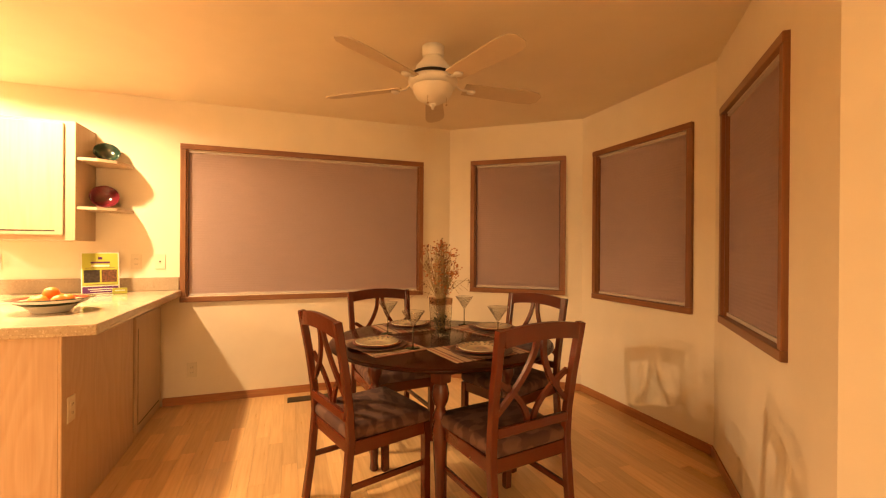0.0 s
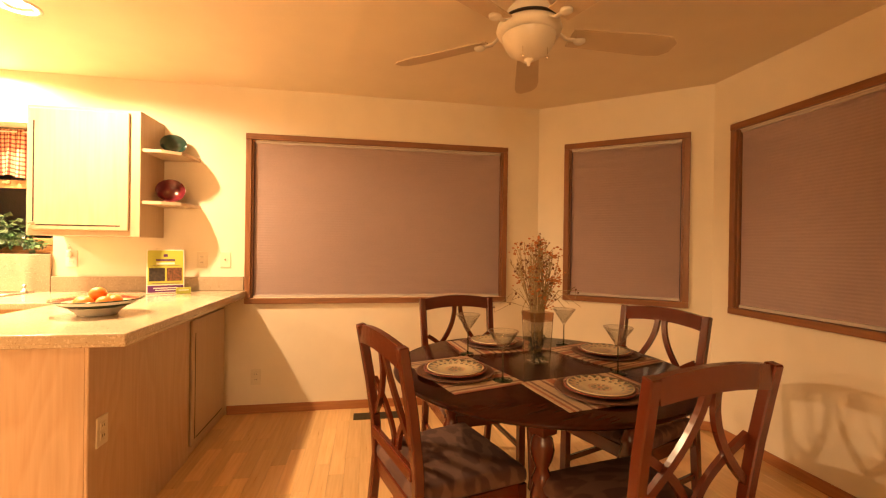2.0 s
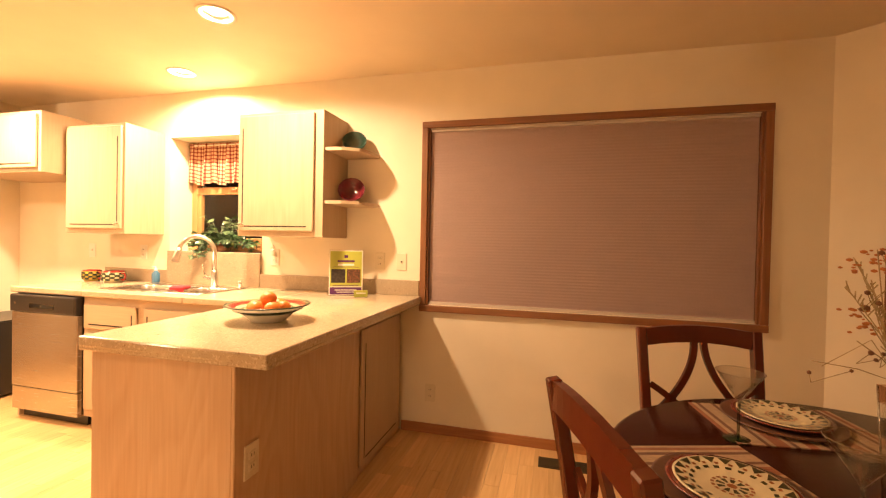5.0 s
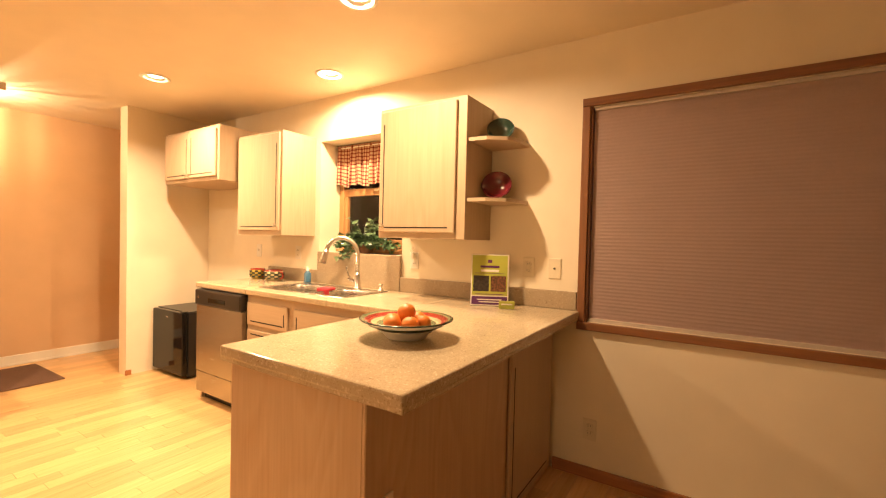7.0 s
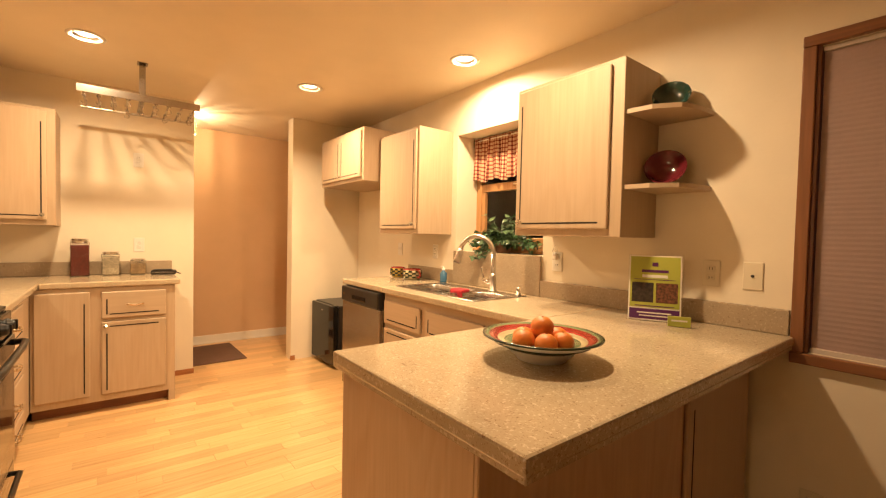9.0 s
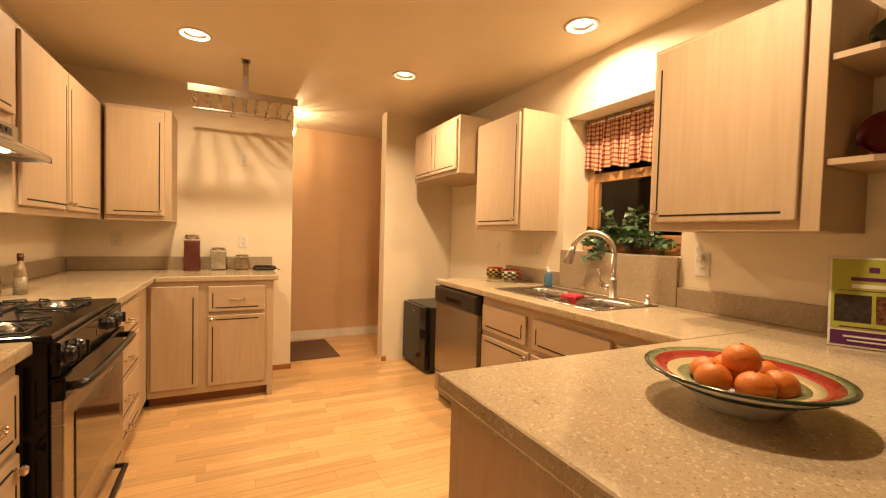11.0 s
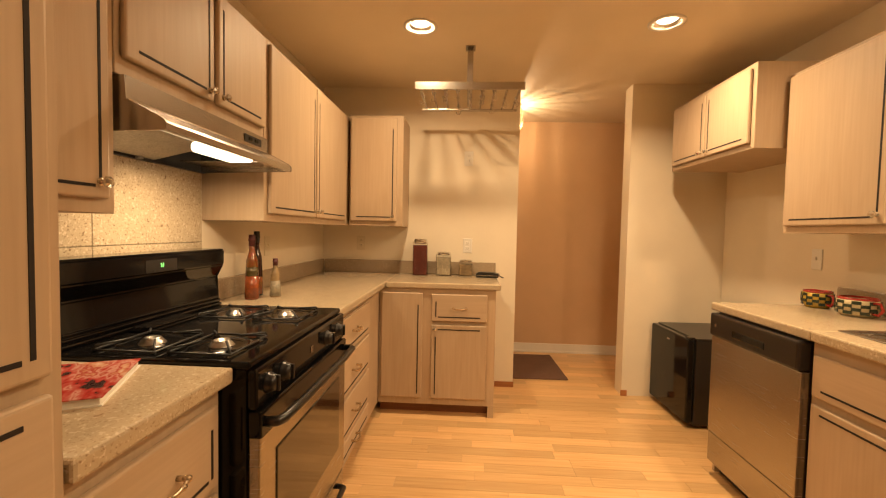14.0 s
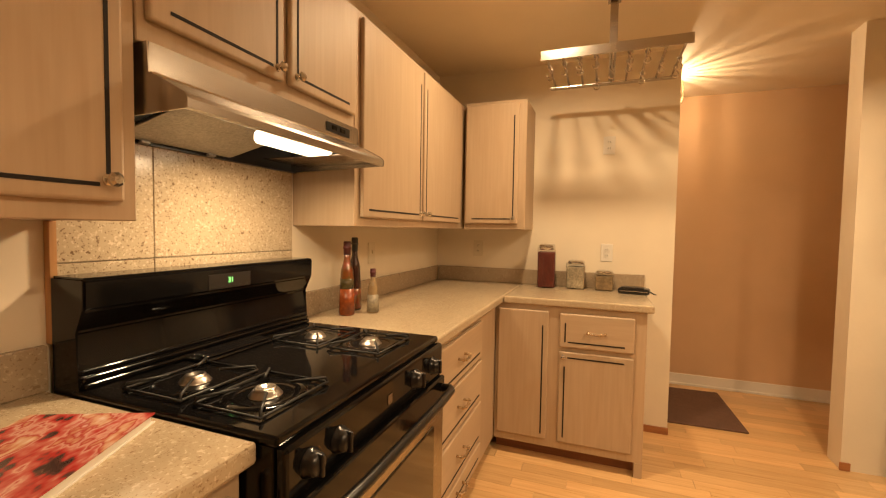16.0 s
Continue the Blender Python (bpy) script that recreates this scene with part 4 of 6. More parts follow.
bm = tubem([(-0.018, -0.004, 0.06), (-0.045, -0.014, 0.064), (-0.060, -0.018, 0.070)], 0.017, 12, 0.013)
bmesh.ops.create_uvsphere(bm, u_segments=12, v_segments=8, radius=0.017, matrix=pose(-0.060, -0.018, 0.072))
tube(bm, [(-0.062, -0.018, 0.08), (-0.074, -0.022, 0.115), (-0.082, -0.025, 0.15)], 0.0055, 8, 0.004)
bmesh.ops.create_uvsphere(bm, u_segments=10, v_segments=8, radius=0.008, matrix=pose(-0.082, -0.025, 0.152))
part("lever", bm, M_CHROME, fc)
sd = thing("soap_dispenser", pose(-2.005, Y1 - 0.03, CT + 0.0055), "small nickel soap dispenser on the sink deck", "soap dispenser")
part("collar", lathem([(0, 0), (0.02, 0), (0.018, 0.01), (0.010, 0.014), (0.010, 0.035), (0, 0.035)], 16), M_NICKEL, sd)
part("pump", lathem([(0.0, 0.034), (0.014, 0.034), (0.014, 0.05), (0.0, 0.052)], 14), M_NICKEL, sd)
M_BLUE = material("blue_liquid", (0.06, 0.17, 0.30), 0.15, 0, 0.1, 20, coat=0.4)
bt = thing("soap_bottle", pose(-2.835, 4.165, CT), "small clear blue soap bottle with a pump", "bottle")
part("bottle", lathem([(0, 0), (0.026, 0), (0.028, 0.01), (0.028, 0.075), (0.014, 0.09), (0.012, 0.10), (0, 0.10)], 18), M_BLUE, bt)
bm = lathem([(0.013, 0.099), (0.013, 0.112), (0.004, 0.114), (0.004, 0.128), (0, 0.128)], 12)
tube(bm, [(0, 0, 0.126), (-0.03, -0.01, 0.124)], 0.004, 6)
part("pump", bm, M_WPLASTIC, bt)
M_CLOTH = material("red_cloth", (0.55, 0.03, 0.04), 0.9, 0, 0.2, 60, bump=0.5, bump_scale=200)
bm = boxm(-0.05, 0.05, -0.04, 0.04, 0, 0.02, bev=0.008, seg=3)
box(bm, -0.05, 0.048, -0.046, -0.034, -0.035, 0.014, bev=0.005)
solid("dish_sponge", bm, M_CLOTH, "red folded dishcloth on the sink divider", "dishcloth", m=pose(-2.315, 3.90, CT + 0.0055, 0, 0, 12))

gw = thing("window_5", pose(-2.79, YW + 0.21, 1.168), "light oak sash window above the sink, dark outside", "window", kind="structure")
GWW = 0.86
part("window_frame", boxm(0.001, 0.055, 0, 0.05, 0, 0.895, bev=0.003), M_LIGHTOAK, gw)
part("window_frame", boxm(GWW - 0.055, GWW - 0.001, 0, 0.05, 0, 0.895, bev=0.003), M_LIGHTOAK, gw)
part("window_frame", boxm(0.056, GWW - 0.056, 0, 0.05, 0.84, 0.895, bev=0.003), M_LIGHTOAK, gw)
part("window_sill", boxm(0.056, GWW - 0.056, 0, 0.05, 0.0, 0.055, bev=0.003), M_LIGHTOAK, gw)
part("sash_rail", boxm(0.056, GWW - 0.056, 0.006, 0.04, 0.47, 0.53, bev=0.003), M_LIGHTOAK, gw)
part("sash_rail", boxm(0.0925, GWW - 0.0925, 0.008, 0.04, 0.060, 0.112, bev=0.004), M_LIGHTOAK, gw)
part("window_stool", boxm(0.002, GWW - 0.002, -0.035, -0.0005, 0.001, 0.022, bev=0.004), M_LIGHTOAK, gw)
part("sash_lock", boxm(GWW / 2 - 0.025, GWW / 2 + 0.025, -0.012, 0.006, 0.50, 0.518, bev=0.004), M_BRASSY, gw, "small brass sash lock")
part("sash_stile", boxm(0.056, 0.092, 0.008, 0.04, 0.056, 0.469, bev=0.003), M_LIGHTOAK, gw)
part("sash_stile", boxm(GWW - 0.092, GWW - 0.056, 0.008, 0.04, 0.056, 0.469, bev=0.003), M_LIGHTOAK, gw)
pn = part("pane", boxm(0.056, GWW - 0.056, 0.020, 0.025, 0.056, 0.839), M_GLASS, gw)
pn.visible_shadow = False
M_OUT = material("night_fence", (0.16, 0.14, 0.12), 0.9, 0, 0.3, 6, (8, 1, 1))
solid("backdrop", boxm(-4.6, -0.6, 5.6, 5.65, -0.08, 2.6), M_OUT, "dark fence boards outside the window", "backdrop", "structure")


def gingham(name):
    m = bpy.data.materials.new(name)
    m.use_nodes = True
    nt = m.node_tree
    b = nt.nodes["Principled BSDF"]
    b.inputs["Roughness"].default_value = 0.9
    co = nt.nodes.new("ShaderNodeTexCoord")
    sep = nt.nodes.new("ShaderNodeSeparateXYZ")
    nt.links.new(co.outputs["UV"], sep.inputs[0])
    outs = []
    for k in (0, 1):
        mu = nt.nodes.new("ShaderNodeMath")
        mu.operation = "PINGPONG"
        mu.inputs[1].default_value = 0.015
        nt.links.new(sep.outputs[k], mu.inputs[0])
        st = nt.nodes.new("ShaderNodeMapRange")
        st.inputs["From Min"].default_value, st.inputs["From Max"].default_value = 0.0086, 0.0100
        nt.links.new(mu.outputs[0], st.inputs["Value"])
        outs.append(st.outputs[0])
    su = nt.nodes.new("ShaderNodeMath")
    su.operation = "ADD"
    nt.links.new(outs[0], su.inputs[0])
    nt.links.new(outs[1], su.inputs[1])
    dv = nt.nodes.new("ShaderNodeMath")
    dv.operation = "MULTIPLY"
    dv.inputs[1].default_value = 0.5
    nt.links.new(su.outputs[0], dv.inputs[0])
    r = nt.nodes.new("ShaderNodeValToRGB")
    r.color_ramp.elements[0].color, r.color_ramp.elements[1].color = (0.52, 0.37, 0.23, 1), (0.10, 0.012, 0.009, 1)
    e_ = r.color_ramp.elements.new(0.5)
    e_.color = (0.30, 0.085, 0.05, 1)
    nt.links.new(dv.outputs[0], r.inputs[0])
    nt.links.new(r.outputs[0], b.inputs["Base Color"])
    return m


M_GING = gingham("red_gingham")
val = thing("window_valance", pose(-2.785, YW + 0.165, 0), "red and cream gingham ruffled valance over the sink window", "curtain")
bm = bmesh.new()
uvl = bm.loops.layers.uv.new("cloth")
NX, NZ = 220, 14
rows, us = [], []
rng = random.Random(3)
ph = [rng.random() * 6.28 for _ in range(4)]
for j in range(NZ + 1):
    v = j / NZ
    row = []
    u = 0.0
    last = None
    for i in range(NX + 1):
        x = 0.85 * i / NX
        amp = 0.006 + 0.016 * v
        y = amp * (math.sin(x * 88 + ph[0]) + 0.5 * math.sin(x * 37 + ph[1] + v) + 0.4 * math.sin(x * 151 + ph[2]))
        z = 2.055 - v * (0.335 + 0.012 * math.sin(x * 30 + ph[3]))
        p = Vector((x, y, z))
        vert = bm.verts.new(p)
        row.append((vert, x * 1.35, -v * 0.335))
    rows.append(row)
for ra, rb in zip(rows, rows[1:]):
    for i in range(NX):
        f = bm.faces.new((ra[i][0], ra[i + 1][0], rb[i + 1][0], rb[i][0]))
        f.smooth = True
        for lp, src in zip(f.loops, (ra[i], ra[i + 1], rb[i + 1], rb[i])):
            lp[uvl].uv = (src[1], src[2])
part("cloth", bm, M_GING, val)
part("rod", tubem([(0.0, 0.0, 2.035), (0.85, 0.0, 2.035)], 0.006, 8), M_WHITE, val)

# trailing plant on the sill
M_LEAF = material("ivy_leaf", (0.035, 0.095, 0.035), 0.32, 0, 0.3, 45, rand=0.5, color2=(0.15, 0.22, 0.11))
M_FOLIAGE = material("ivy_foliage", (0.05, 0.12, 0.045), 0.35, 0, 0.2, 30)
nt = M_FOLIAGE.node_tree
geo, mr = nt.nodes.new("ShaderNodeNewGeometry"), nt.nodes.new("ShaderNodeMapRange")
mr.inputs["To Min"].default_value, mr.inputs["To Max"].default_value = 0.45, 2.1
nt.links.new(geo.outputs["Random Per Island"], mr.inputs["Value"])
nt.links.new(mr.outputs[0], nt.nodes["Hue/Saturation/Value"].inputs["Value"])
pv = thing("potted_ivy", pose(-2.355, YW + 0.085, 1.169), "bushy variegated green ivy on the window sill", "plant")
part("pot", lathem([(0, 0), (0.05, 0), (0.06, 0.07), (0.055, 0.07), (0.05, 0.06), (0, 0.06)], 20), material("pot_clay", (0.22, 0.10, 0.05), 0.8, 0, 0.2, 30), pv)
lm = []
for w in (0.045, 0.058):
    bm = bmesh.new()
    pr = [(0, 0, 0), (0.3, 0.32, 0.06), (0.16, 0.6, 0.05), (0.0, 1.0, -0.12), (-0.16, 0.6, 0.05), (-0.3, 0.32, 0.06)]
    vs = [bm.verts.new((x * w * 1.9, y * w * 0.85, z * w)) for x, y, z in pr]
    mid = bm.verts.new((0, 0.45 * w, -0.06 * w))
    for i in range(6):
        bm.faces.new((vs[i], vs[(i + 1) % 6], mid))
    finish(bm)
    me = bpy.data.meshes.new("leaf")
    bm.to_mesh(me)
    bm.free()
    me.materials.append(M_LEAF)
    lm.append(me)
rng = random.Random(8)
bm = bmesh.new()
for k in range(58):
    a = rng.uniform(0, 6.28)
    L = rng.uniform(0.08, 0.29)
    ex_, ey_ = math.cos(a) * L, math.sin(a) * min(L, 0.10) * 0.8
    ez = 0.07 + rng.uniform(-0.06, 0.17) * (1.1 - L) + (0.05 if L < 0.2 else -0.02)
    if ey_ < -0.07 and rng.random() < 0.6:
        ez -= 0.05
    if k < 5:
        a, ex_, ey_, ez = math.radians(245), -0.17 + 0.03 * k, -0.13, -0.03 - 0.012 * (k % 3)
    P0, P1, P2 = Vector((0, 0, 0.06)), Vector((ex_ * 0.45, ey_ * 0.45, 0.10 + rng.uniform(0.0, 0.11))), Vector((ex_, ey_, ez if k < 5 else max(ez, 0.02)))
    pts = [(1 - t) ** 2 * P0 + 2 * t * (1 - t) * P1 + t * t * P2 for t in (0, 0.25, 0.5, 0.75, 1)]
    tube(bm, pts, 0.0022, 4)
    for t in (0.35, 0.55, 0.72, 0.88, 1.0):
        p = (1 - t) ** 2 * P0 + 2 * t * (1 - t) * P1 + t * t * P2
        ob = new("leaf", lm[rng.random() < 0.5])
        ob.parent = pv
        ob.matrix_basis = pose(p.x, p.y, p.z, rng.uniform(-60, 35), rng.uniform(-35, 35), math.degrees(a) - 90 + rng.uniform(-70, 70))
tagged(part("stem_tangle", bm, M_LEAF, pv), kind="stuff")
verts, faces = [], []
for k in range(420):
    u, v, w = rng.uniform(-1, 1), rng.uniform(-1, 1), rng.random() ** 0.5
    c_ = Vector((0.30 * u, 0.075 * v, 0.035 + 0.12 * w * (1 - 0.75 * u * u)))
    m = pose(c_.x, c_.y, c_.z, rng.uniform(-75, 30), rng.uniform(-40, 40), rng.uniform(0, 360))
    L = rng.uniform(0.026, 0.046)
    n = len(verts)
    verts += [m @ Vector(p) for p in ((0, 0, 0), (0.42 * L, 0.38 * L, 0.05 * L), (0, L, -0.12 * L), (-0.42 * L, 0.38 * L, 0.05 * L), (0, 0.42 * L, -0.06 * L))]
    faces += [(n, n + 1, n + 4), (n + 1, n + 2, n + 4), (n + 2, n + 3, n + 4), (n + 3, n, n + 4)]
me = bpy.data.meshes.new("foliage")
me.from_pydata(verts, [], faces)
me.materials.append(M_FOLIAGE)
fo = new("foliage", me)
fo.parent = pv
tagged(fo, "small dark and pale variegated leaves", kind="stuff")

# ---- counter things ----


def mug(x, y, r, h, mats, label):
    c = thing("mug", pose(x, y, CT), label, "mug", "painted mugs")
    part("cup", lathem([(0, 0.0), (r * 0.75, 0.0), (r * 0.95, h * 0.25), (r, h * 0.6), (r * 0.94, h), (r * 0.88, h), (r * 0.92, h * 0.6), (r * 0.7, 0.012), (0, 0.012)], 28), mats[0], c)
    part("rim_band", lathem([(r * 0.945, h * 0.86), (r * 0.957, h * 0.86), (r * 0.95, h * 1.01), (r * 0.87, h * 1.01), (r * 0.87, h * 0.9)], 28), mats[1], c)
    s = r * 0.21
    me = None
    for k in range(16):
        for i, j in enumerate((0.24, 0.42, 0.60, 0.78)):
            if (k + i) % 2:
                if me is None:
                    ob = part("painted_square", boxm(-s, s, -0.003, 0.0008, -h * 0.085, h * 0.085), mats[2], c)
                    me = ob.data
                else:
                    ob = new("painted_square", me)
                    ob.parent = c
                rr = r * (0.955, 0.985, 1.0, 0.975)[i]
                ob.matrix_basis = Matrix.Rotation(6.2832 * k / 16, 4, "Z") @ Matrix.Translation((0, -rr, h * j))
    part("handle", tubem([(r * 0.95, 0, h * 0.8), (r * 1.4, 0, h * 0.82), (r * 1.55, 0, h * 0.5), (r * 1.3, 0, h * 0.22), (r * 0.92, 0, h * 0.25)], 0.006, 8), mats[1], c)


M_CREAM = material("cream_glaze", (0.68, 0.58, 0.34), 0.2, 0, 0.1, 40, coat=0.4)
M_YEL = material("yellow_glaze", (0.62, 0.42, 0.05), 0.2, 0, 0.2, 40, coat=0.4)
M_DKGREEN = material("dark_glaze", (0.03, 0.05, 0.03), 0.2, 0, 0.2, 40, coat=0.4)
M_REDG = material("red_glaze", (0.42, 0.03, 0.02), 0.2, 0, 0.2, 40, coat=0.4)
mug(-3.39, 4.09, 0.064, 0.086, (M_YEL, M_REDG, M_DKGREEN), "yellow and red painted stoneware mug")
mug(-3.165, 4.09, 0.078, 0.086, (M_CREAM, M_REDG, M_DKGREEN), "cream mug with dark checks and red handle")

M_SAGE = material("sage_glaze", (0.24, 0.31, 0.15), 0.2, 0, 0.2, 40, coat=0.3)
fb = thing("fruit_bowl", pose(-1.04, 3.15, CT) @ Matrix.Diagonal((1.05, 1.05, 1.0, 1.0)), "wide striped ceramic bowl on the peninsula", "bowl")
part("outer_shell", lathem([(0, 0), (0.07, 0), (0.075, 0.008), (0.11, 0.04), (0.168, 0.070), (0.166, 0.074), (0.10, 0.05), (0.085, 0.035), (0, 0.022)], 48), M_WHITE, fb)
part("dark_stripe", lathem([(0.112, 0.0405), (0.140, 0.0545), (0.141, 0.053), (0.113, 0.039)], 48), M_DKGREEN, fb)
part("rim", lathem([(0.162, 0.0700), (0.1705, 0.0705), (0.171, 0.0745), (0.163, 0.0755)], 48), M_DKGREEN, fb, "dark glazed rim")
part("sage_band", lathem([(0.1525, 0.0713), (0.163, 0.0755), (0.162, 0.0735), (0.1525, 0.0693)], 48), M_SAGE, fb, "pale sage glazed band")
part("red_band", lathem([(0.128, 0.0610), (0.1525, 0.0713), (0.1525, 0.0693), (0.128, 0.059)], 48), M_REDG, fb, "red glazed band")
part("cream_band", lathem([(0.108, 0.0545), (0.128, 0.0612), (0.128, 0.059), (0.108, 0.0525)], 48), M_CREAM, fb)
part("green_band", lathem([(0.085, 0.047), (0.108, 0.0548), (0.108, 0.0525), (0.085, 0.0445)], 48), M_SAGE, fb)
M_ORANGE = material("orange_peel", (0.80, 0.24, 0.03), 0.4, 0, 0.12, 30, bump=0.5, bump_scale=350)
for x, y, z, r in ((0, 0, 0.104, 0.035), (-0.056, -0.02, 0.066, 0.033), (-0.018, -0.062, 0.067, 0.034), (0.048, -0.04, 0.066, 0.034), (0.06, 0.022, 0.066, 0.033), (0.01, 0.06, 0.067, 0.034), (-0.05, 0.045, 0.066, 0.033)):
    bm = bmesh.new()
    bmesh.ops.create_uvsphere(bm, u_segments=20, v_segments=14, radius=r)
    for v in bm.verts:
        v.co.z *= 0.92
    for f in bm.faces:
        f.smooth = True
    o = solid("orange", bm, M_ORANGE, "ripe orange in the striped bowl", "orange", group="oranges in the bowl", m=pose(-1.04 + x, 3.15 + y, CT + z - 0.008))
    part("stem_scar", lathem([(0, 0.0005), (0.004, 0.0), (0, -0.002)], 8, (0, 0, r * 0.92)), M_DKGREEN, o)

# flyer in a clear stand
M_LIME = material("lime_print", (0.42, 0.44, 0.07), 0.35, 0, 0.05, 20)
M_PURPLE = material("purple_print", (0.10, 0.022, 0.12), 0.35, 0, 0.05, 20)
M_PAPER = material("white_print", (0.78, 0.74, 0.66), 0.4, 0, 0.04, 20)
M_PHOTO1 = material("dark_room_print", (0.09, 0.065, 0.05), 0.35, 0, 0.5, 60, color2=(0.02, 0.018, 0.02))
M_PHOTO2 = material("warm_room_print", (0.35, 0.14, 0.07), 0.35, 0, 0.5, 90, color2=(0.04, 0.025, 0.02))
fl = thing("flyer_stand", pose(-1.135, 4.05, CT, -8, 0, 27), "lime and purple printed flyer in a clear stand", "flyer")
part("clear_holder", boxm(-0.112, 0.118, 0.0045, 0.0075, 0, 0.305), M_GLASS, fl)
part("foot", boxm(-0.112, 0.118, 0.0, 0.10, 0, 0.003), M_GLASS, fl)
part("sheet", boxm(-0.108, 0.108, 0.001, 0.004, 0.004, 0.30), M_PAPER, fl)
part("lime_field", boxm(-0.102, 0.102, -0.0002, 0.0012, 0.062, 0.294), M_LIME, fl)
part("purple_band", boxm(-0.102, 0.102, -0.0002, 0.0012, 0.01, 0.056), M_PURPLE, fl)
part("photo", boxm(-0.094, -0.004, -0.0008, 0, 0.085, 0.175), M_PHOTO1, fl)
part("photo", boxm(0.006, 0.094, -0.0008, 0, 0.085, 0.175), M_PHOTO2, fl)
for x0, x1, z0, z1, mt in ((-0.055, 0.055, 0.222, 0.234, M_PURPLE), (-0.052, 0.052, 0.198, 0.211, M_PAPER), (-0.085, 0.085, 0.188, 0.1905, M_PURPLE), (-0.07, 0.07, 0.035, 0.041, M_PAPER), (-0.06, 0.06, 0.022, 0.027, M_PAPER), (-0.08, 0.08, 0.067, 0.071, M_PURPLE), (-0.012, 0.012, 0.25, 0.268, M_PURPLE)):
    part("print_bar", boxm(x0, x1, -0.0010, -0.0002, z0, z1), mt, fl)
ch_ = thing("card_holder", pose(-1.01, 4.015, CT, 0, 0, 30), "small lime card holder beside the flyer", "card holder")
part("cards", boxm(-0.043, 0.043, 0.0, 0.014, 0.002, 0.045, bev=0.001), M_LIME, ch_)
part("tray", boxm(-0.047, 0.047, -0.012, 0.02, 0.0, 0.018, bev=0.003), M_GLASS, ch_)
part("print_bar", boxm(-0.03, 0.03, -0.0008, 0.0005, 0.024, 0.031), M_PAPER, ch_)


def jar(y, x, w, h, mat, label, fill):
    j = thing("storage_jar", pose(x, y, CT, 0, 0, 90 + random.Random(int(y * 100)).uniform(-6, 6)), label, "jar", "counter jars")
    part("glass_body", boxm(-w / 2, w / 2, -w / 2, w / 2, 0, h * 0.86, bev=0.008, seg=3), M_GLASS, j)
    part("contents", boxm(-w / 2 + 0.004, w / 2 - 0.004, -w / 2 + 0.004, w / 2 - 0.004, 0.005, h * fill, bev=0.006), mat, j)
    l = part("lid", lathem([(0, h), (w * 0.40, h), (w * 0.46, h - 0.006), (w * 0.46, h * 0.87), (0, h * 0.87)], 20), M_CHROME, j, "bright clamp lid")
    for s in (-1, 1):
        bm = tubem([(s * w * 0.47, -w * 0.48, h * 0.74), (s * w * 0.47, -w * 0.50, h * 0.90), (s * w * 0.2, -w * 0.52, h * 0.97)], 0.002, 5)
        part("wire_clasp", bm, M_CHROME, l)


jar(1.915, -4.44, 0.115, 0.285, material("red_beans", (0.22, 0.04, 0.022), 0.5, 0, 0.6, 140), "tall square glass jar of red beans", 0.83)
jar(2.10, -4.47, 0.115, 0.185, material("pale_pasta", (0.76, 0.64, 0.44), 0.6, 0, 0.6, 120), "square glass jar of pale pasta", 0.78)
jar(2.275, -4.465, 0.11, 0.128, material("brown_grain", (0.50, 0.34, 0.17), 0.6, 0, 0.6, 150), "low square glass jar of brown grain", 0.72)
pz = thing("zipped_pouch", pose(-4.38, 2.445, CT, 0, 0, 80), "small black zipped pouch on the counter", "pouch")
part("case", boxm(-0.088, 0.088, -0.045, 0.045, 0, 0.036, bev=0.013, seg=3), M_BLACKP, pz)
part("flap", boxm(-0.07, 0.06, -0.047, 0.03, 0.030, 0.043, bev=0.006, seg=3), M_BLACKP, pz)
part("zipper", tubem([(-0.08, -0.044, 0.018), (0, -0.0465, 0.02), (0.08, -0.044, 0.018)], 0.0025, 6), M_CHROME, pz)
part("wrist_strap", tubem([(0.086, -0.01, 0.02), (0.11, -0.02, 0.008), (0.12, 0.0, 0.004), (0.105, 0.015, 0.005), (0.086, 0.005, 0.018)], 0.004, 6), M_BLACKP, pz)


def bottle(x, y, h, r, glassmat, cap, label, layers=()):
    """A bottle that narrows from its foot; layers: (from, to, material) of what it holds, in shares of its height."""
    def width(q):
        return r * (1.0 - 0.22 * q / 0.6) if q < 0.6 else r * max(0.40, 0.78 - 2.6 * (q - 0.6))
    b = thing("bottle", pose(x, y, CT), label, "bottle", "counter bottles")
    steps = (0.03, 0.15, 0.3, 0.45, 0.6, 0.64, 0.68, 0.72, 0.76, 0.9)
    part("glass", lathem([(0, 0), (r * 0.9, 0), (r * 0.98, 0.004)] + [(width(q), h * q) for q in steps] + [(0, h * 0.9)], 20), glassmat, b)
    part("cap", lathem([(0, h), (r * 0.42, h), (r * 0.46, h * 0.985), (r * 0.46, h * 0.93), (r * 0.52, h * 0.925), (r * 0.52, h * 0.905), (r * 0.45, h * 0.90), (r * 0.45, h * 0.82), (0, h * 0.82)], 16), cap, b)
    for q0, q1, mat in layers:
        part("layer", lathem([(width(q0) + 0.0002, h * q0), (width(q0) + 0.0008, h * q0), (width(q1) + 0.0008, h * q1), (width(q1) + 0.0002, h * q1)], 20), mat, b)


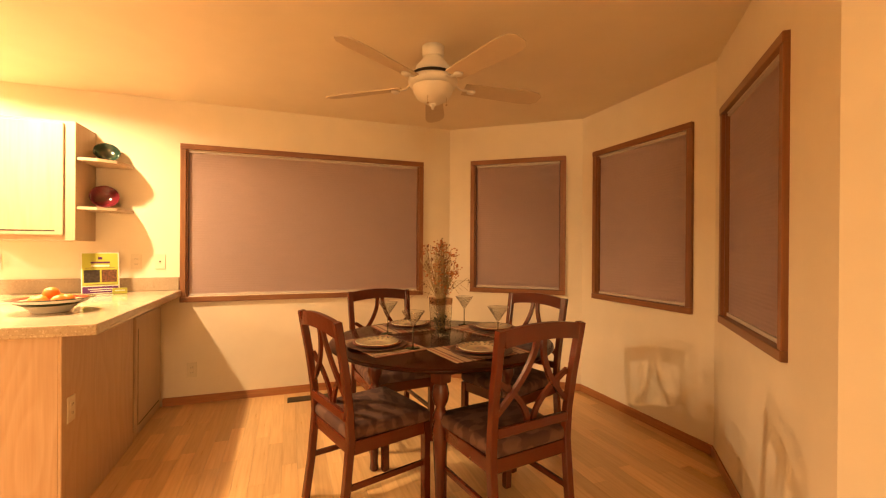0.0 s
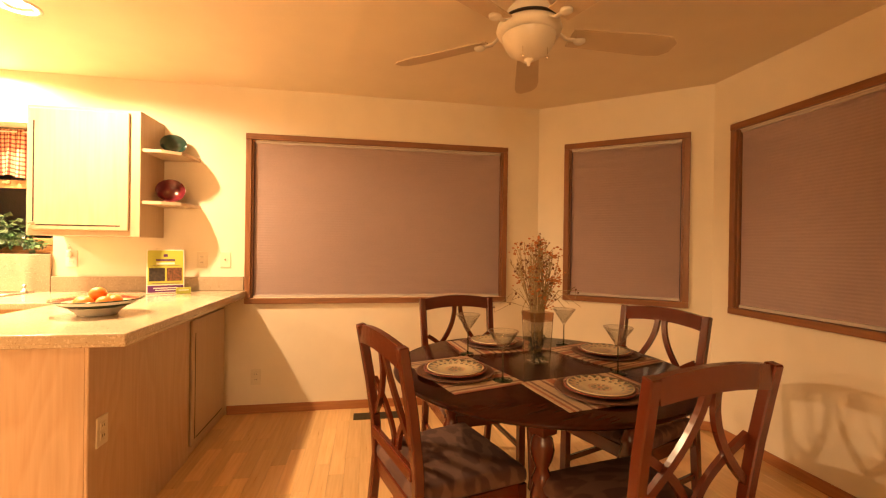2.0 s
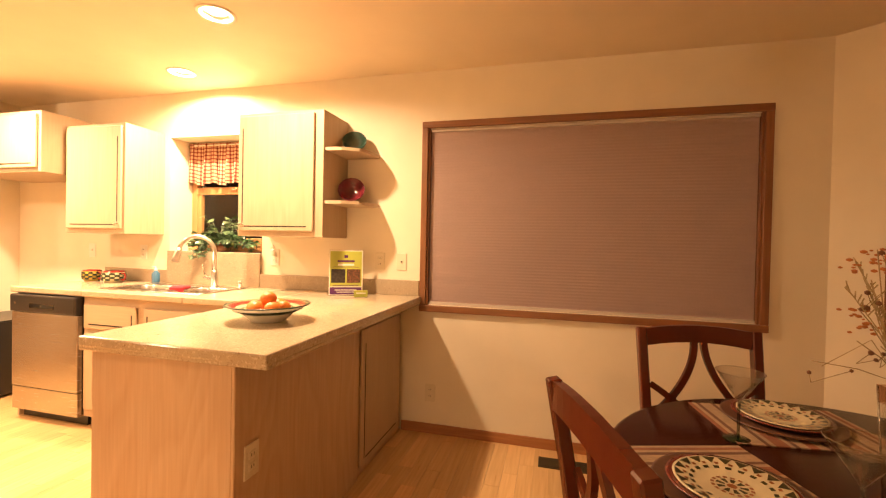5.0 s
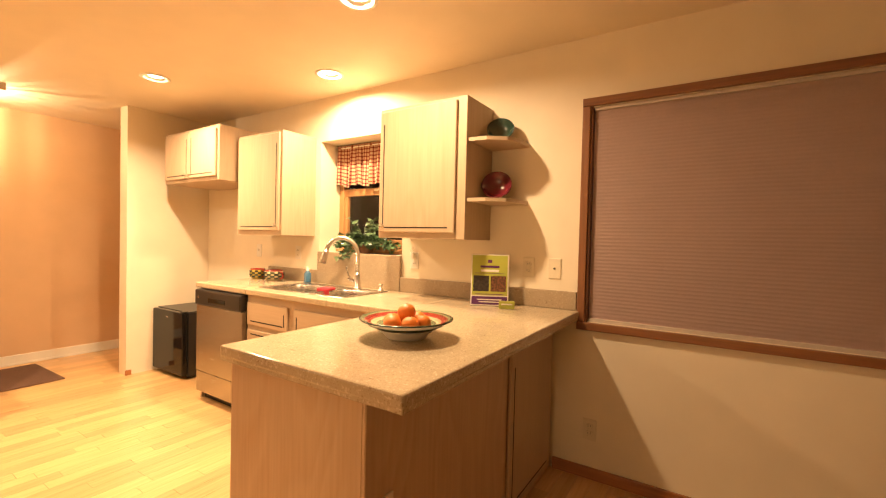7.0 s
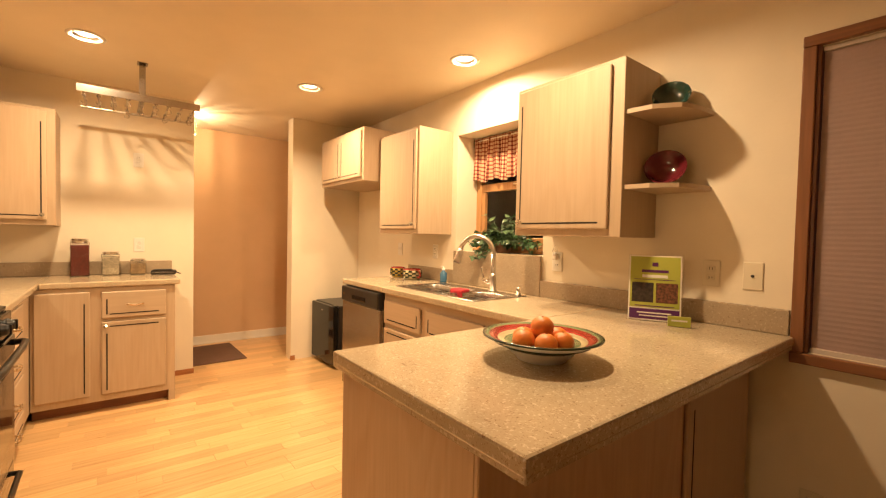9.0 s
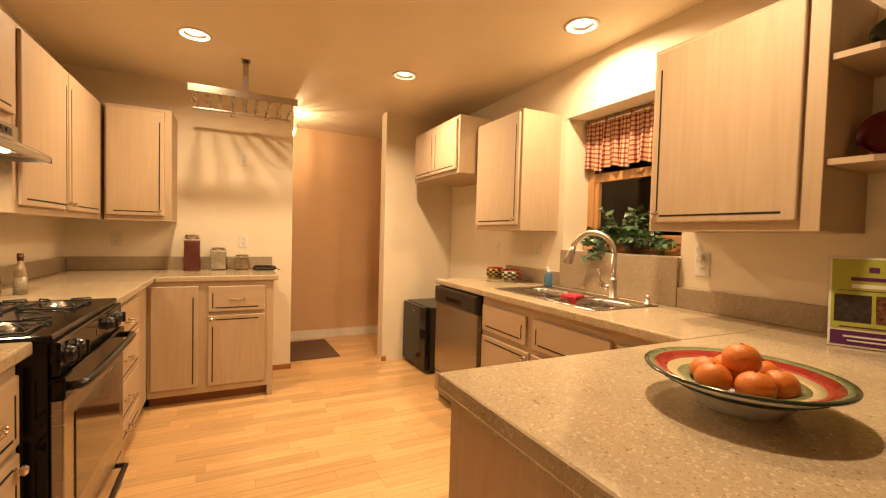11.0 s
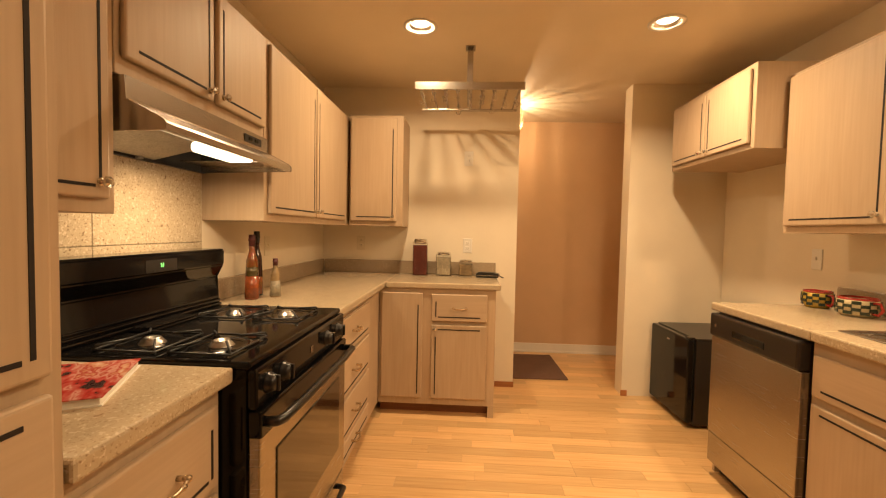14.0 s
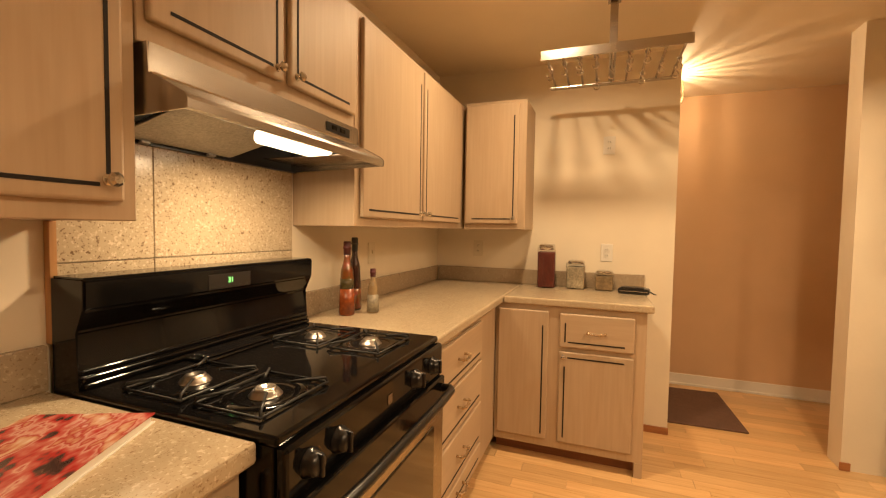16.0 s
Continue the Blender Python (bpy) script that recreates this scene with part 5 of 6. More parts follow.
M_OIL = material("chili_oil", (0.35, 0.05, 0.01), 0.12, 0, 0.5, 40, coat=0.5, color2=(0.16, 0.10, 0.02))
M_DARKOIL = material("dark_vinegar", (0.05, 0.012, 0.008), 0.12, 0, 0.3, 40, coat=0.5)
M_WAX = material("wax_cap", (0.10, 0.012, 0.012), 0.4, 0, 0.2, 40)
M_LAB1 = material("orange_fill", (0.42, 0.09, 0.015), 0.25, 0, 0.5, 60)
M_OLIVE = material("herb_layer", (0.12, 0.085, 0.02), 0.2, 0, 0.5, 90, coat=0.3)
bottle(-3.12, 1.235, 0.315, 0.034, M_OIL, M_WAX, "tall bottle of red chili oil with wax cap", ((0.03, 0.36, M_LAB1), (0.36, 0.50, M_OLIVE)))
bottle(-3.235, 1.20, 0.33, 0.032, M_DARKOIL, M_BLACKP, "tall dark bottle of vinegar", ((0.03, 0.30, M_OIL),))
M_PALELAYER = material("pale_layer", (0.46, 0.40, 0.28), 0.2, 0, 0.4, 90, coat=0.3)
bottle(-3.21, 1.31, 0.195, 0.027, material("pale_oil", (0.40, 0.28, 0.14), 0.1, 0, 0.3, 40, coat=0.5), M_WAX, "short bottle of pale oil with red cap", ((0.03, 0.42, M_PALELAYER),))
M_COVER = material("food_cover", (0.36, 0.035, 0.025), 0.18, 0, 0.3, 26)
nt = M_COVER.node_tree
wn, wv, wr = (nt.nodes.new("ShaderNode" + k) for k in ("TexNoise", "VectorMath", "ValToRGB"))
wn.inputs["Scale"].default_value, wn.inputs["Detail"].default_value, wn.inputs["Distortion"].default_value = 24.0, 3.0, 0.0
nt.links.new(nt.nodes["Texture Coordinate"].outputs["Object"], wv.inputs[0])
wv.operation = "MULTIPLY"
wv.inputs[1].default_value = (0.55, 1.2, 1.0)
nt.links.new(wv.outputs[0], wn.inputs["Vector"])
wr.color_ramp.elements[0].position, wr.color_ramp.elements[1].position = 0.30, 0.74
wr.color_ramp.elements[0].color, wr.color_ramp.elements[1].color = (0.035, 0.02, 0.02, 1), (0.68, 0.50, 0.40, 1)
for ps, cl in ((0.40, (0.10, 0.045, 0.04)), (0.44, (0.42, 0.035, 0.03)), (0.51, (0.50, 0.13, 0.10)), (0.56, (0.62, 0.33, 0.26)), (0.60, (0.40, 0.05, 0.04)), (0.66, (0.58, 0.30, 0.18))):
    wr.color_ramp.elements.new(ps).color = (*cl, 1)
nt.links.new(wn.outputs["Fac"], wr.inputs["Fac"])
nt.links.new(wr.outputs["Color"], nt.nodes["Principled BSDF"].inputs["Base Color"])
bk = thing("cookbook", pose(-1.955, 1.425, CT, 0, 0, 205), "cookbook with a red food picture lying on the counter", "book")
part("page_block", boxm(-0.125, 0.125, -0.105, 0.105, 0.002, 0.016), M_PAPER, bk)
part("cover", boxm(-0.13, 0.13, -0.11, 0.11, 0.016, 0.0185), M_COVER, bk, "red food photograph cover")
part("cover_edge", boxm(-0.13, 0.13, -0.11, 0.11, 0.0, 0.002), M_PAPER, bk)

# ---- hanging pot rack ----
pr_ = thing("pot_rack", pose(-4.05, 2.275, 0), "brushed steel ceiling pot rack with empty S hooks", "pot rack")
RX0, RX1, RH = 0.235, -0.235, 0.345
part("front_bar", boxm(RX0 - 0.003, RX0 + 0.003, -RH, RH, 2.155, 2.203, bev=0.001), M_STEELX, pr_)
part("back_bar", boxm(RX1 - 0.024, RX1 + 0.024, -RH, RH, 2.156, 2.162, bev=0.001), M_STEELX, pr_)
for k in range(9):
    y = -RH + 0.03 + (2 * RH - 0.06) * k / 8
    part("rod", tubem([(RX1, y, 2.168), (RX0, y, 2.168)], 0.006, 8), M_STEEL, pr_)
part("centre_bar", boxm(RX1 + 0.003, RX0 - 0.003, -0.016, 0.016, 2.172, 2.18), M_STEEL, pr_)
part("ceiling_post", boxm(RX0 - 0.012, RX0 - 0.004, -0.018, 0.018, 2.165, CEIL - 0.004), M_STEEL, pr_)
part("ceiling_plate", boxm(RX0 - 0.05, RX0 + 0.03, -0.03, 0.03, CEIL - 0.005, CEIL - 0.0005), M_STEEL, pr_)
for y in (-0.012, 0.012):
    for z in (2.167, 2.19):
        part("rivet", lathem([(0, 0.003), (0.004, 0.0015), (0.004, 0)], 8), M_CHROME, pr_).matrix_basis = pose(RX0 + 0.003, y, z, 0, 90, 0)
rng = random.Random(5)
hk = []
for k in range(9):
    y = -RH + 0.03 + (2 * RH - 0.06) * k / 8
    for n in range(1 + (k % 3 != 1)):
        x = rng.uniform(RX1 + 0.05, RX0 - 0.03)
        pts = [(0, y + 0.012 * math.sin(a), 2.177 - 0.012 + 0.012 * math.cos(a)) for a in [2.2 - 0.42 * i for i in range(9)]]
        pts += [(0, y + 0.001, 2.150), (0, y + 0.010, 2.139)]
        pts += [(0, y + 0.015 * math.cos(a), 2.126 + 0.015 * math.sin(a)) for a in [0.3 - 0.45 * i for i in range(9)]]
        ob = part("hook", tubem([(x, b, c_) for _, b, c_ in pts], 0.0036, 6), M_CHROME, pr_, "bright S hook")

# ---- table settings ----
TT = 0.748
M_STRIPE = [material("mat_cream", (0.43, 0.29, 0.17), 0.85, 0, 0.2, 60, bump=0.4, bump_scale=200), material("mat_rust", (0.30, 0.11, 0.055), 0.85, 0, 0.2, 60, bump=0.4, bump_scale=200), material("mat_brown", (0.17, 0.075, 0.045), 0.85, 0, 0.2, 60, bump=0.4, bump_scale=200)]
M_CHARGER = material("charger_wicker", (0.13, 0.055, 0.028), 0.55, 0, 0.25, 40, bump=0.5, bump_scale=120)
M_REDPLATE = material("red_plate", (0.20, 0.04, 0.022), 0.25, 0, 0.2, 30, coat=0.3)
M_PLATE = material("cream_plate", (0.66, 0.56, 0.36), 0.2, 0, 0.06, 30, coat=0.4)
M_MOTIF = material("olive_motif", (0.07, 0.055, 0.02), 0.3, 0, 0.2, 60)
M_MOTIF2 = material("rust_motif", (0.36, 0.11, 0.03), 0.3, 0, 0.2, 60)


def flat_ring(bm, r0, r1, z, n, duty, ph=0.0, tri=False):
    for k in range(n):
        a0 = 6.2832 * (k + ph) / n
        a1 = a0 + 6.2832 * duty / n
        am = (a0 + a1) / 2
        if tri:
            ps = [(r0, a0), (r0, a1), (r1, am)]
        else:
            ps = [(r0, a0), (r0, a1), (r1, a1), (r1, a0)]
        bm.faces.new([bm.verts.new((r * math.cos(a), r * math.sin(a), z if not isinstance(z, tuple) else z[0] + (z[1] - z[0]) * (r - r0) / (r1 - r0))) for r, a in ps])


def place(px, py, ang, gx, gy, mat_shift=0.0):
    fx, fy = math.cos(radians(ang)), math.sin(radians(ang))
    pm = thing("placemat", pose(px + fx * 0.03, py + fy * 0.03, TT, 0, 0, ang - 90), "striped rust and cream woven placemat", "placemat", "table settings")
    seq = [0, 1, 0, 2, 0, 0, 0, 2, 0, 1, 1, 1, 0, 2, 0, 0, 2, 0, 0, 1, 1, 0, 0, 2, 0, 1, 1, 1, 0, 2, 0, 0, 0, 2, 0, 1]
    w = 0.43 / len(seq)
    for k, c_ in enumerate(seq):
        part("stripe", boxm(-0.215 + k * w, -0.215 + (k + 1) * w - 0.0008, -0.15, 0.15, 0.0004, 0.0035), M_STRIPE[c_], pm)
    b0 = TT + 0.0036
    cg = solid("charger_plate", lathem([(0, 0), (0.10, 0), (0.155, 0.008), (0.156, 0.011), (0.15, 0.012), (0.10, 0.005), (0, 0.005)], 44), M_CHARGER, "round brown woven charger under the plates", "charger", group="table settings", m=pose(px, py, b0))
    solid("dinner_plate", lathem([(0, 0), (0.075, 0), (0.126, 0.014), (0.127, 0.017), (0.12, 0.017), (0.075, 0.005), (0, 0.005)], 44), M_REDPLATE, "glazed brick-red dinner plate", "plate", group="table settings", m=pose(px, py, b0 + 0.0053))
    sp = solid("salad_plate", lathem([(0, 0), (0.065, 0), (0.112, 0.012), (0.113, 0.015), (0.108, 0.0152), (0.066, 0.0055), (0, 0.0052)], 44), M_PLATE, "cream plate painted with olive and rust motifs", "plate", group="table settings", m=pose(px, py, b0 + 0.0108, 0, 0, ang))
    bm = bmesh.new()
    flat_ring(bm, 0.108, 0.088, (0.0158, 0.0114), 20, 0.85, tri=True)
    part("rim_motif", bm, M_MOTIF, sp, "dark pointed rim motif")
    bm = bmesh.new()
    flat_ring(bm, 0.072, 0.080, (0.0076, 0.0095), 20, 0.5)
    tagged(part("ring_motif", bm, M_MOTIF, sp), kind="stuff")
    bm = bmesh.new()
    flat_ring(bm, 0.014, 0.030, 0.0058, 9, 0.55)
    tagged(part("petal_motif", bm, M_MOTIF, sp), kind="stuff")
    bm = bmesh.new()
    flat_ring(bm, 0.0, 0.010, 0.0058, 8, 1.0)
    part("centre_motif", bm, M_MOTIF2, sp)
    bm = bmesh.new()
    flat_ring(bm, 0.033, 0.040, 0.0058, 16, 0.6)
    tagged(part("dash_motif", bm, M_MOTIF2, sp), kind="stuff")
    bm = bmesh.new()
    flat_ring(bm, 0.085, 0.092, (0.0107, 0.0122), 20, 0.3, 0.92)
    tagged(part("dot_motif", bm, M_MOTIF2, sp), kind="stuff")
    g_ = thing("martini_glass", pose(gx, gy, TT + (0.0038 if math.hypot(gx - px, gy - py) < 0.24 else 0.0005)), "clear martini glass with a green stem and foot", "glass", "table settings")
    part("cone", lathem([(0.0, 0.104), (0.004, 0.105), (0.0075, 0.109), (0.0585, 0.186), (0.0578, 0.1868), (0.0567, 0.1862), (0.006, 0.1125), (0, 0.1115)], 32), M_CLEAR, g_)
    part("rim", lathem([(0.0584, 0.1858), (0.0592, 0.1872), (0.0578, 0.1880), (0.0566, 0.1872)], 40), M_RIMGLASS, g_)
    part("stem", lathem([(0.0, 0.0092), (0.0045, 0.0092), (0.0038, 0.02), (0.0038, 0.098), (0.0042, 0.1035), (0, 0.1035)], 14), M_STEMGLASS, g_)
    part("foot", lathem([(0, 0), (0.037, 0), (0.037, 0.002), (0.012, 0.005), (0.0045, 0.009), (0, 0.009)], 28), M_GREENGLASS, g_, "green glass foot")


place(0.56, 2.555, 17.5, 0.72, 2.44)
place(1.02, 2.27, 100, 1.222, 2.48)
place(0.86, 3.035, -82.5, 0.685, 2.865)
place(1.34, 2.77, 200.5, 1.235, 2.995)

# vase with dried flowers
VX, VY = 0.945, 2.655
vs_ = thing("glass_vase", pose(VX, VY, TT, 0, 0, 12) @ Matrix.Diagonal((0.78, 0.78, 1, 1)), "square clear glass vase of pebbles and water", "vase")
bm = bmesh.new()


def square_ring(bm, h, z):
    return [bm.verts.new((sx * h, sy * h, z)) for sx, sy in ((-1, -1), (1, -1), (1, 1), (-1, 1))]


r1, r2, r3, r4 = square_ring(bm, 0.050, 0.0), square_ring(bm, 0.062, 0.228), square_ring(bm, 0.057, 0.228), square_ring(bm, 0.045, 0.014)
for a, b in ((r1, r2), (r2, r3), (r3, r4)):
    for i in range(4):
        bm.faces.new((a[i], a[(i + 1) % 4], b[(i + 1) % 4], b[i]))
bm.faces.new(r1[::-1])
bm.faces.new(r4)
part("vase_glass", bm, M_VASE, vs_)
for sx, sy in ((-1, -1), (1, -1), (1, 1), (-1, 1)):
    part("corner_edge", tubem([(sx * 0.0495, sy * 0.0495, 0.003), (sx * 0.0615, sy * 0.0615, 0.227)], 0.0028, 8), M_RIMGLASS, vs_)
part("thick_base", boxm(-0.0445, 0.0445, -0.0445, 0.0445, 0.0005, 0.0135, bev=0.002), M_RIMGLASS, vs_)
bm = bmesh.new()
ra, rb, rc, rd = square_ring(bm, 0.0605, 0.19), square_ring(bm, 0.0632, 0.229), square_ring(bm, 0.0622, 0.2295), square_ring(bm, 0.0598, 0.19)
for a, b in ((ra, rb), (rb, rc)):
    for i in range(4):
        bm.faces.new((a[i], a[(i + 1) % 4], b[(i + 1) % 4], b[i]))
part("amber_band", bm, glass("amber_glass", (0.80, 0.62, 0.52), 0.05), vs_, "amber tinted rim band")
bm = bmesh.new()
rng = random.Random(11)
for k in range(46):
    z = 0.02 + 0.085 * rng.random()
    h = 0.036
    bmesh.ops.create_icosphere(bm, subdivisions=1, radius=rng.uniform(0.007, 0.012), matrix=pose(rng.uniform(-h, h), rng.uniform(-h, h), z, rng.uniform(0, 90), 0, rng.uniform(0, 90)) @ Matrix.Diagonal((1, 0.8, 0.6, 1)))
part("pebbles", bm, material("pebbles", (0.09, 0.075, 0.045), 0.4, 0, 0.5, 60), vs_, "grey and brown pebbles")
bm = bmesh.new()
for k in range(150):
    a, z, L = rng.uniform(0, 6.283), rng.uniform(0.02, 0.135), rng.uniform(0.02, 0.04)
    g0 = len(bm.verts)
    vs = [bm.verts.new(p) for p in ((0, 0, 0), (0.008, L * 0.5, 0.003), (0, L, 0), (-0.008, L * 0.5, 0.003))]
    bm.faces.new((vs[0], vs[1], vs[2]))
    bm.faces.new((vs[0], vs[2], vs[3]))
    h = 0.032
    bmesh.ops.transform(bm, matrix=pose(rng.uniform(-h, h), rng.uniform(-h, h), z, rng.uniform(-60, 80), rng.uniform(-40, 40), math.degrees(a)), verts=vs)
tagged(part("leaf_filler", bm, material("dark_foliage", (0.10, 0.105, 0.045), 0.4, 0, 0.5, 90, color2=(0.025, 0.03, 0.012)), vs_, "dark green leaves inside the vase"), kind="stuff")
bq = thing("dried_flowers", pose(VX, VY, TT), "bunch of dried orange wildflowers and grasses in the vase", "flowers")
M_STEM = material("dry_stem", (0.42, 0.29, 0.13), 0.8, 0, 0.3, 40)
M_BLOOM = material("orange_bloom", (0.60, 0.20, 0.045), 0.7, 0, 0.3, 60)
M_SEED = material("seed_head", (0.22, 0.09, 0.04), 0.8, 0, 0.3, 60)
M_STRAW = material("straw", (0.52, 0.38, 0.18), 0.8, 0, 0.3, 60)
stems, blooms, seeds, straw = bmesh.new(), bmesh.new(), bmesh.new(), bmesh.new()
for k in range(110):
    a = rng.uniform(0, 6.283)
    sp_ = abs(rng.gauss(0, 0.45))
    top = Vector((math.cos(a) * 0.17 * min(sp_, 1.15), math.sin(a) * 0.17 * min(sp_, 1.15), rng.uniform(0.33, 0.565) - 0.06 * sp_))
    bot = Vector((math.cos(a) * 0.018, math.sin(a) * 0.018, 0.05))
    neck = Vector((math.cos(a) * 0.03, math.sin(a) * 0.03, 0.24))
    pts = [bot, neck, neck.lerp(top, 0.5) + Vector((rng.uniform(-0.012, 0.012), rng.uniform(-0.012, 0.012), 0.01)), top]
    kind = rng.random()
    tube(straw if kind > 0.72 else stems, pts, 0.0013, 4)
    if kind < 0.44:
        for _ in range(rng.randint(6, 11)):
            c_ = top + Vector((rng.gauss(0, 0.012), rng.gauss(0, 0.012), rng.gauss(-0.012, 0.012)))
            bmesh.ops.create_icosphere(blooms, subdivisions=1, radius=rng.uniform(0.0035, 0.0078), matrix=Matrix.Translation(c_) @ Matrix.Diagonal((1, 1, 0.6, 1)))
    elif kind < 0.72:
        for _ in range(rng.randint(2, 4)):
            c_ = top + Vector((rng.gauss(0, 0.02), rng.gauss(0, 0.02), rng.gauss(-0.02, 0.02)))
            tube(stems, [top - Vector((0, 0, 0.05)), c_], 0.0009, 3)
            bmesh.ops.create_icosphere(seeds, subdivisions=1, radius=rng.uniform(0.004, 0.0065), matrix=Matrix.Translation(c_))
    else:
        for j in range(9):
            p = pts[2].lerp(top, 0.3 + 0.08 * j)
            tube(straw, [p, p + Vector((rng.gauss(0, 0.008), rng.gauss(0, 0.008), 0.018))], 0.0016, 3)
for k in range(9):
    a = rng.uniform(0, 6.283)
    r = rng.uniform(0.16, 0.22)
    tube(straw, [(math.cos(a) * 0.02, math.sin(a) * 0.02, 0.22), (math.cos(a) * r * 0.5, math.sin(a) * r * 0.5, 0.33), (math.cos(a) * r, math.sin(a) * r, 0.29 + rng.uniform(-0.06, 0.05))], 0.0013, 4)
for nm_, bm_, mt_, lb_ in (("stem_bundle", stems, M_STEM, "dry brown stems"), ("blossom_cluster", blooms, M_BLOOM, "small orange blossoms"), ("seed_cluster", seeds, M_SEED, "dark round seed heads"), ("grass_tuft", straw, M_STRAW, "pale dried grasses")):
    tagged(part(nm_, bm_, mt_, bq, lb_), kind="stuff")

# ---- dining furniture ----
TC = (0.94, 2.63)


def turned_leg(h):
    prof = [(0.020, 0), (0.026, 0.01), (0.021, 0.05), (0.028, 0.20), (0.036, 0.33), (0.040, 0.40), (0.030, 0.445), (0.038, 0.46), (0.030, 0.475), (0.022, 0.50), (0.036, 0.53), (0.043, 0.565), (0.036, 0.60), (0.028, 0.612)]
    bm = lathem(prof + [(0.028, h - 0.105)], 20)
    box(bm, -0.036, 0.036, -0.036, 0.036, h - 0.105, h, bev=0.004)
    return bm


tb = thing("round_table", pose(TC[0], TC[1], 0, 0, 0, 205), "round dark cherry dining table with turned legs", "table")
R = 0.62
bm = lathem([(0, 0.722), (R - 0.03, 0.722), (R - 0.012, 0.727), (R, 0.737), (R - 0.002, 0.743), (R - 0.012, 0.748), (0, 0.748)], 72)
part("tabletop", bm, M_TABLE, tb, "polished dark tabletop")
for q in range(4):
    a = radians(45 + 90 * q)
    leg = part("leg", turned_leg(0.722), M_CHERRY, tb)
    leg.matrix_basis = pose(0.375 * math.cos(a), 0.375 * math.sin(a), 0, 0, 0, 0)
for q in range(4):
    a = pose(0, 0, 0, 0, 0, 90 * q)
    ap = part("apron", boxm(-0.235, 0.235, 0.255, 0.277, 0.64, 0.721, bev=0.003), M_CHERRY, tb)
    ap.matrix_basis = a


def build_chair(m):
    """Faces local +y; the floor at z = 0."""
    ch = thing("dining_chair", m, "cherry wood dining chair with a curved lattice back", "chair", "chairs round the table")
    hwid = 0.205
    for s in (-1, 1):
        pts = [(s * (hwid - 0.005), -0.255, 0), (s * hwid, -0.225, 0.20), (s * hwid, -0.205, 0.42), (s * hwid, -0.212, 0.55), (s * (hwid + 0.006), -0.235, 0.72), (s * (hwid + 0.012), -0.275, 0.945)]
        bm = bmesh.new()
        bar(bm, pts, 0.036, 0.034)
        bmesh.ops.bevel(bm, geom=bm.edges[:], offset=0.004, segments=1, affect="EDGES")
        part("back_post", bm, M_CHERRY, ch)
    bm = bmesh.new()
    bar(bm, [(x, -0.268 - 0.012 * (1 - (x / 0.22) ** 2), 0.905 + 0.022 * (1 - (x / 0.22) ** 2)) for x in [-0.2 + 0.05 * k for k in range(9)]], 0.068, 0.024)
    part("top_rail", bm, M_CHERRY, ch)
    bm = boxm(-0.19, 0.19, -0.232, -0.210, 0.505, 0.545, bev=0.004)
    part("lower_rail", bm, M_CHERRY, ch)

    def yb(z):
        return -0.214 - 0.055 * max(0, (z - 0.55) / 0.38) ** 1.4
    for s in (-1, 1):
        pts = []
        for k in range(13):
            u = k / 12
            z = 0.895 - 0.30 * u
            x = s * (0.018 + 0.175 * u ** 1.9)
            pts.append((x, yb(z), z))
        bm = bmesh.new()
        bar(bm, pts, 0.024, 0.016)
        part("lattice_slat", bm, M_CHERRY, ch)
        pts = []
        for k in range(13):
            u = k / 12
            z = 0.73 - 0.195 * u
            x = s * (0.192 - 0.175 * (1 - (1 - u) ** 1.8))
            pts.append((x, yb(z) + 0.012, z))
        bm = bmesh.new()
        bar(bm, pts, 0.024, 0.014)
        part("lattice_slat", bm, M_CHERRY, ch)
    bm = bmesh.new()
    box(bm, -0.215, 0.215, -0.215, 0.215, 0.0, 0.062, bev=0.024, seg=4)
    bmesh.ops.subdivide_edges(bm, edges=[e for e in bm.edges if e.calc_length() > 0.1], cuts=4, use_grid_fill=True)
    for v in bm.verts:
        v.co.z += 0.016 * (1 - (v.co.x / 0.22) ** 2) * (1 - (v.co.y / 0.22) ** 2) * (v.co.z > 0.03)
        v.co.x *= 1 + 0.06 * v.co.y / 0.2
        v.co.z += 0.412
    for f in bm.faces:
        f.smooth = True
    part("seat", bm, M_SEAT, ch, "brown leaf-patterned upholstered seat")
    for x0, x1, y0, y1 in ((-0.205, 0.205, 0.185, 0.207), (-0.205, 0.205, -0.212, -0.192), (-0.212, -0.19, -0.19, 0.185), (0.19, 0.212, -0.19, 0.185)):
        part("seat_rail", boxm(x0, x1, y0, y1, 0.355, 0.415, bev=0.004), M_CHERRY, ch)
    for s in (-1, 1):
        bm = bmesh.new()
        bar(bm, [(s * 0.198, 0.20, 0), (s * 0.20, 0.197, 0.2), (s * 0.20, 0.195, 0.41)], 0.034, 0.034)
        part("front_leg", bm, M_CHERRY, ch)
    for s in (-1, 1):
        part("side_stretcher", boxm(s * 0.2 - 0.009, s * 0.2 + 0.009, -0.22, 0.19, 0.20, 0.225, bev=0.003), M_CHERRY, ch)
    return ch


# origin and the way each chair faces
CHAIRS = [((0.515, 2.485), 17.5), ((1.055, 2.125), 100), ((0.785, 3.175), -82.5), ((1.44, 2.74), 200.5)]
first = build_chair(pose(CHAIRS[0][0][0], CHAIRS[0][0][1], 0, 0, 0, CHAIRS[0][1] - 90))
for (x, y), a in CHAIRS[1:]:
    copy_thing(first, pose(x, y, 0, 0, 0, a - 90))

